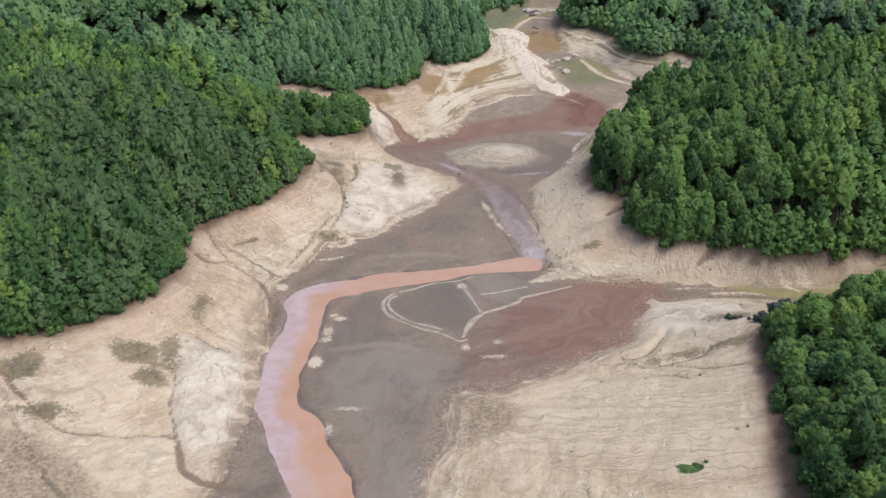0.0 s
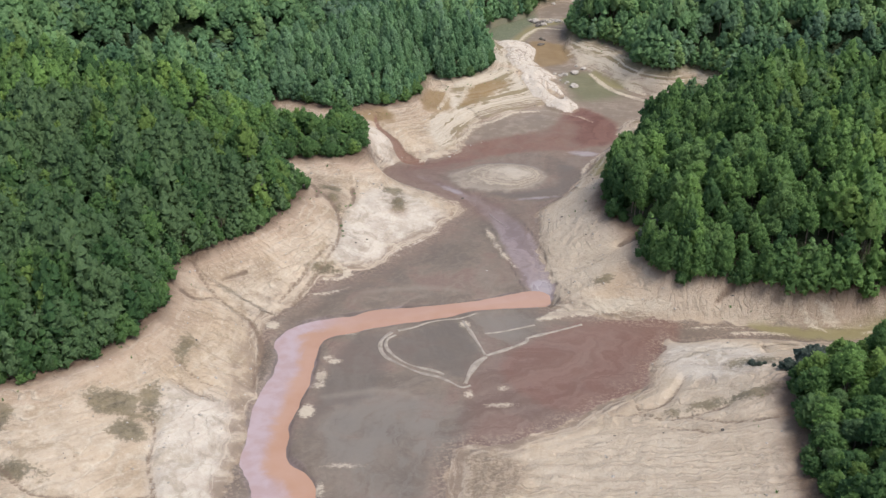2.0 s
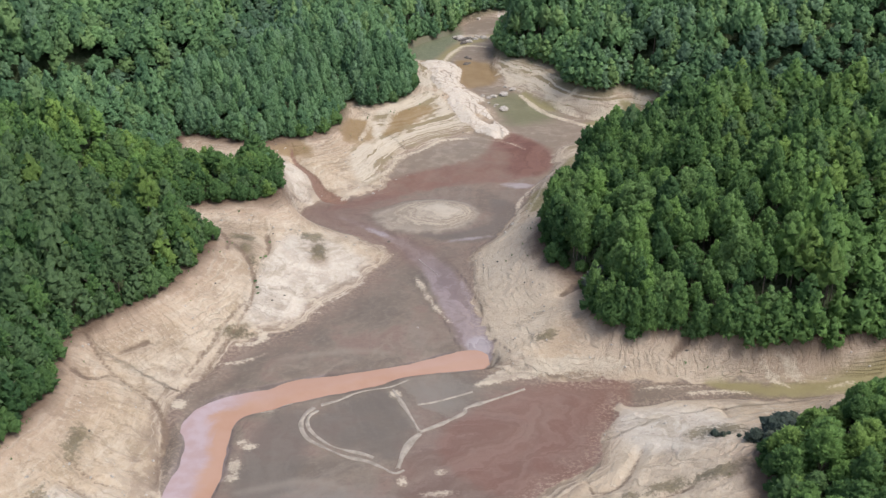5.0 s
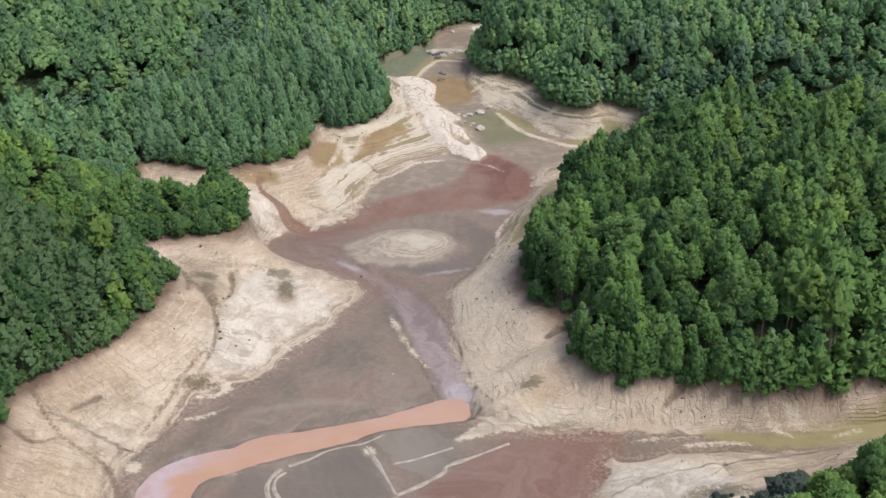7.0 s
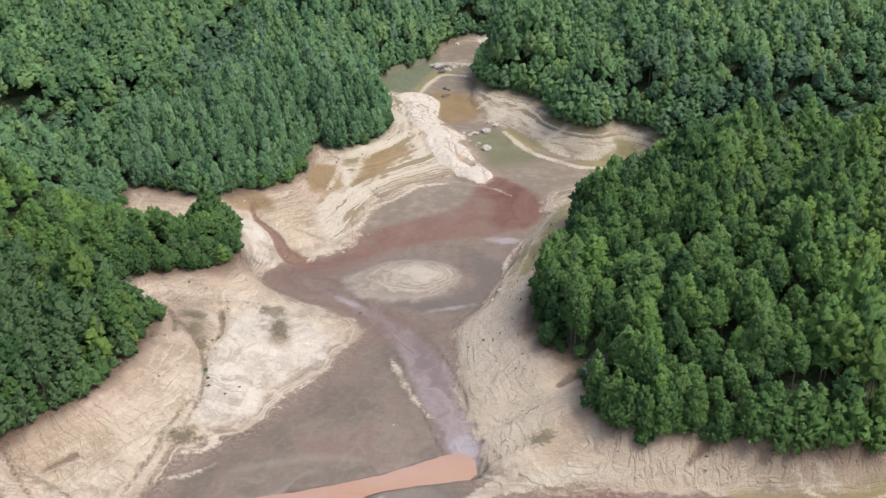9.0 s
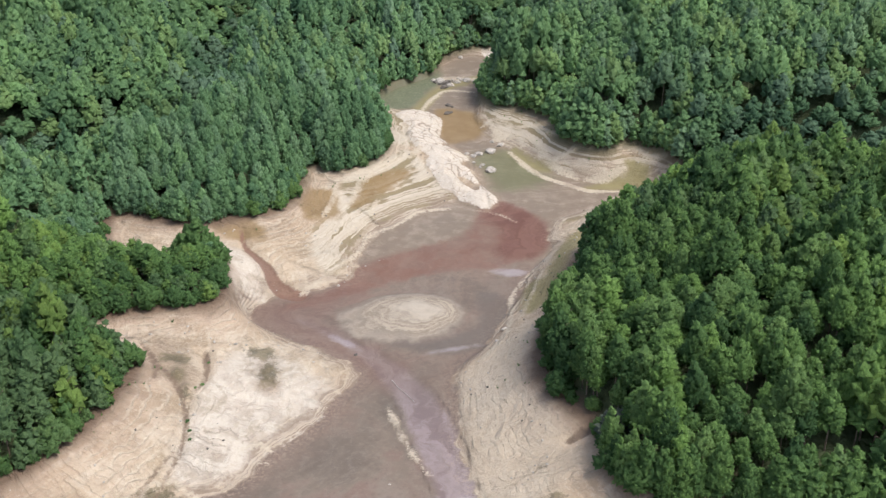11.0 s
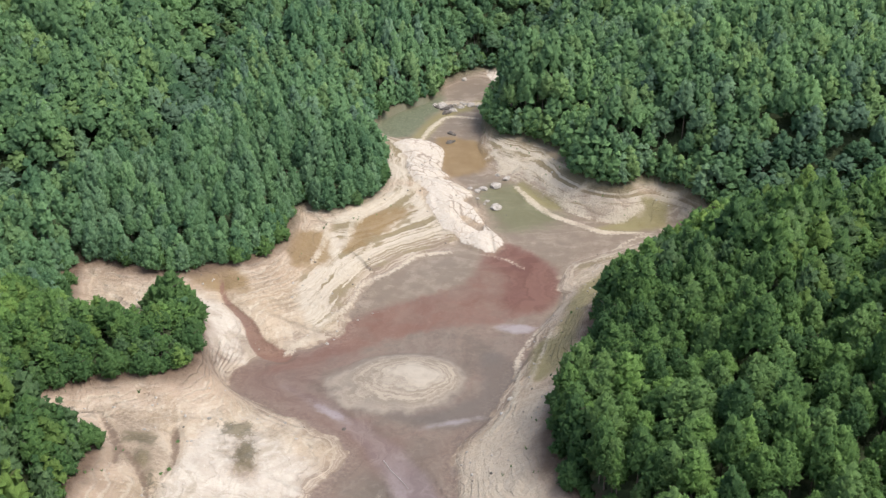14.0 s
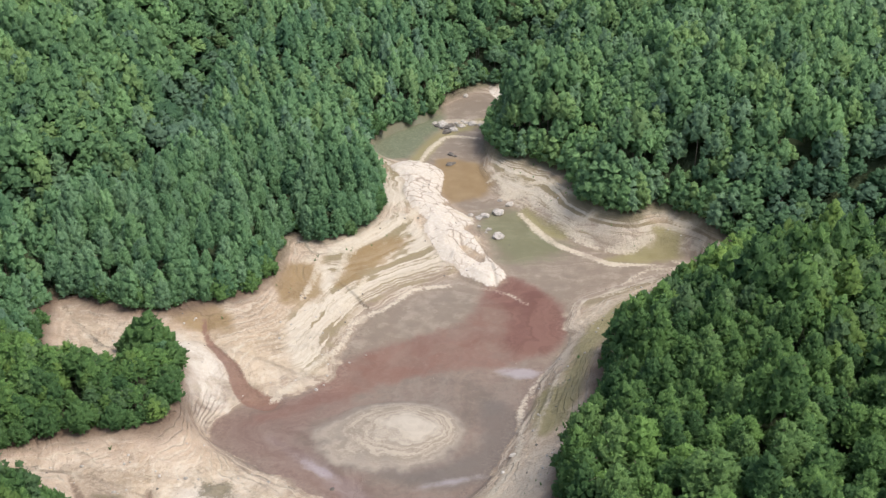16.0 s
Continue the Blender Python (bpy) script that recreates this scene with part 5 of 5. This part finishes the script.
for n, (x, y, size, pale) in enumerate(((30, 382, 1.5, 1), (33, 379, 1.1, 1), (31, 377.5, 1.2, 0), (32.5, 381.5, 1.0, 0), (35, 381, 0.9, 1), (38, 382, 1.2, 1), (40, 381, 0.8, 1), (39, 335.5, 1.5, 1), (36, 334.5, 0.8, 1), (34.5, 333.5, 0.9, 1), (42, 339, 1.0, 1), (40, 341, 0.7, 1), (33, 335, 0.7, 1), (31, 365, 0.8, 0), (32, 364, 0.5, 0), (31, 251, 0.5, 1), (1, 273, 0.38, 1), (2.2, 274.3, 0.22, 1), (6.5, 281, 0.24, 1), (9.4, 283.2, 0.2, 1), (29, 247, 0.35, 1), (4, 247, 0.45, 0), (29, 381.5, 0.9, 0), (30.2, 380.2, 0.7, 0), (31.6, 380.4, 1.1, 0), (28.4, 383, 0.8, 1), (33.8, 382.8, 0.6, 1), (36.4, 382.9, 0.7, 1), (35.6, 384, 0.5, 1), (30.5, 359.7, 0.9, 0), (31.4, 360.2, 0.5, 0), (37.7, 325.4, 1.3, 1), (36.2, 328.6, 0.6, 1), (35.4, 327.4, 0.4, 1), (34.2, 330, 0.5, 1), (38, 400, 0.9, 1), (46, 392, 1.0, 1), (47, 388, 0.7, 1))):
    boulder(x, y, size, 0.6, ROCK if pale else DARK_ROCK, PALE if pale else DARK, n)


def driftwood(points, radius):
    cu = bpy.data.curves.new("driftwood_log", "CURVE")
    cu.dimensions, cu.bevel_depth, cu.bevel_resolution = "3D", radius, 2
    sp = cu.splines.new("POLY")
    sp.points.add(len(points) - 1)
    for k, (p, (x, y)) in enumerate(zip(sp.points, points)):
        p.co = (x, y, float(ground(x, y)) + radius * 0.7, 1)
        p.radius = 1.0 - 0.6 * k / len(points)
    cu.materials.append(DRIFTWOOD)
    tagged(new("driftwood_log", cu), "bleached bare driftwood trunk lying on wet mud", "driftwood")


driftwood(((10, 238.5), (11, 236), (12.2, 234), (13.4, 231.5)), 0.09)
driftwood(((76, 192), (77.5, 194), (79, 195.5)), 0.10)


GREY_LEAF = foliage_material("grey_leaves", (0.050, 0.068, 0.050), (0.085, 0.110, 0.085), (0.130, 0.155, 0.125))
KINDS["grey"] = dict(material=GREY_LEAF, sizes=KINDS["shrub"]["sizes"])
PROTOS["grey", "near"], TRUNKS["grey"] = PROTOS["shrub", "near"], TRUNKS["shrub"]
grey_meshes = tree_prototypes("grey", "grey_shrub", (0.2, 0.5, 0.8))
for n, (x, y, size) in enumerate(((58, 162, 1.3), (59, 164, 1.5), (56.7, 159.5, 1.2), (60.5, 166, 1.3), (56, 157, 1.0), (62, 167.5, 1.1), (55, 163.2, 0.7), (50.2, 166.8, 0.34), (51.3, 166.2, 0.28), (52.2, 166.4, 0.22), (53.4, 165.4, 0.22), (41.2, 207.4, 1.9), (42.4, 205.6, 1.6), (40.6, 209.6, 1.5))):
    m = Matrix.LocRotScale((x, y, float(ground(x, y)) - 0.05), Euler((0, 0, x * 3)), (size * 1.2, size * 1.2, size * 0.9))
    plant("grey_shrub", grey_meshes[n % len(grey_meshes)], m, "dull grey-green shrub in front of the pines" if n < 7 or n > 10 else "low dark bush on the pale sand", "shrub", "grey shrubs by the pines" if n < 7 or n > 10 else "low bushes on the sand")


def scatter(name, count, seed, lo, hi, size, material, label, category, spike):
    """Many small stones or tufts on the banks, joined in one mesh; lo and hi are distances from the shore."""
    r = np.random.RandomState(seed)
    px, py = r.uniform(-80, 100, count * 6), r.uniform(108, 400, count * 6)
    f = grid_value(forest, px, py)
    ok = (f > lo) & (f < hi) & (value_noise(px, py, 10.0, seed, 2) > 0.05) & ((grid_value(mud_sd, px, py) < -0.5) | (r.rand(px.size) < 0.02)) & (grid_value(stream_d, px, py) > 1.5)
    px, py = px[ok][:count], py[ok][:count]
    pz = ground(px, py)
    V, F, n = [], [], 0
    bv, bf = BALLS[1]
    for x, y, z in zip(px, py, pz):
        k = size * r.uniform(0.4, 1.3) ** 2
        if spike:
            a = r.uniform(0, 6.28, 5)
            for b in a:
                d = np.array([math.cos(b), math.sin(b), 0])
                w = np.array([-d[1], d[0], 0]) * 0.25 * k
                V.append(np.array([(x, y, z - 0.03) - w, (x, y, z - 0.03) + w, (x, y, z) + d * k * 0.7 + np.array([0, 0, k])]))
                F.append(np.array([[n, n + 1, n + 2]]))
                n += 3
        else:
            V.append(bv * k * r.uniform(0.6, 1.3, 3) * (1, 1, 0.6) * (1 + 0.3 * (r.rand(len(bv), 1) - 0.5)) + (x, y, z + 0.1 * k))
            F.append(bf + n)
            n += len(bv)
    me = raw_mesh(name, np.vstack(V), np.vstack(F), 3)
    if spike:
        set_attr(me, "tint", np.repeat(r.rand(len(V)), 3))
    me.materials.append(material)
    tagged(new(name, me), label, category, kind="stuff")


scatter("scattered_stones", 900, 301, -30.0, -1.0, 0.20, ROCK, "small pale stones strewn over the sandy banks", "stones", False)
scatter("dark_stones", 320, 302, -30.0, -0.5, 0.18, DARK_ROCK, "small dark stones and clods on the sandy banks", "stones", False)
scatter("grass_tufts", 900, 303, -5.0, 0.5, 0.34, SHRUB, "low green grass tufts at the edge of the woods", "grass", True)


# ---- bunds of old fish ponds in the mud ----
BUND_EARTH = simple_material("bund_earth", (0.19, 0.158, 0.122), (0.30, 0.255, 0.20), 0.6)


def bund(points, offset, width, height):
    """A low uneven ridge of earth along a line."""
    c = smooth_line(points, False, 8)
    t = np.gradient(c, axis=0)
    t /= np.linalg.norm(t, axis=1)[:, None]
    side = np.stack([-t[:, 1], t[:, 0]], -1)
    c = c + side * offset
    w = width * np.clip(0.95 + 0.9 * value_noise(c[:, 0], c[:, 1], 4.0, 81, 3), 0.15, 2.0)[:, None]
    rows = []
    for k, z in ((-1.0, -0.08), (-0.45, 0.8), (0.2, 1.0), (0.6, 0.7), (1.0, -0.08)):
        p = c + side * w * k
        rows.append(np.column_stack([p, ground(p[:, 0], p[:, 1]) + height * z * (1 + 0.3 * value_noise(p[:, 0], p[:, 1], 1.5, 82, 2))]))
    v = np.stack(rows, 1).reshape(-1, 3)
    k = np.arange(len(v)).reshape(len(c), 5)
    q = np.stack([k[:-1, :-1], k[1:, :-1], k[1:, 1:], k[:-1, 1:]], -1).reshape(-1, 4)
    me = raw_mesh("mud_bund", v, q, 4, True)
    me.materials.append(BUND_EARTH)
    tagged(new("mud_bund", me), "low pale earth bund of an old pond in the mud", "bund", "pond bunds")


for n, line in enumerate(RIMS):
    bund(line, 0.0, (0.34, 0.30, 0.5, 0.36, 0.42, 0.30, 0.30)[n], 0.12)
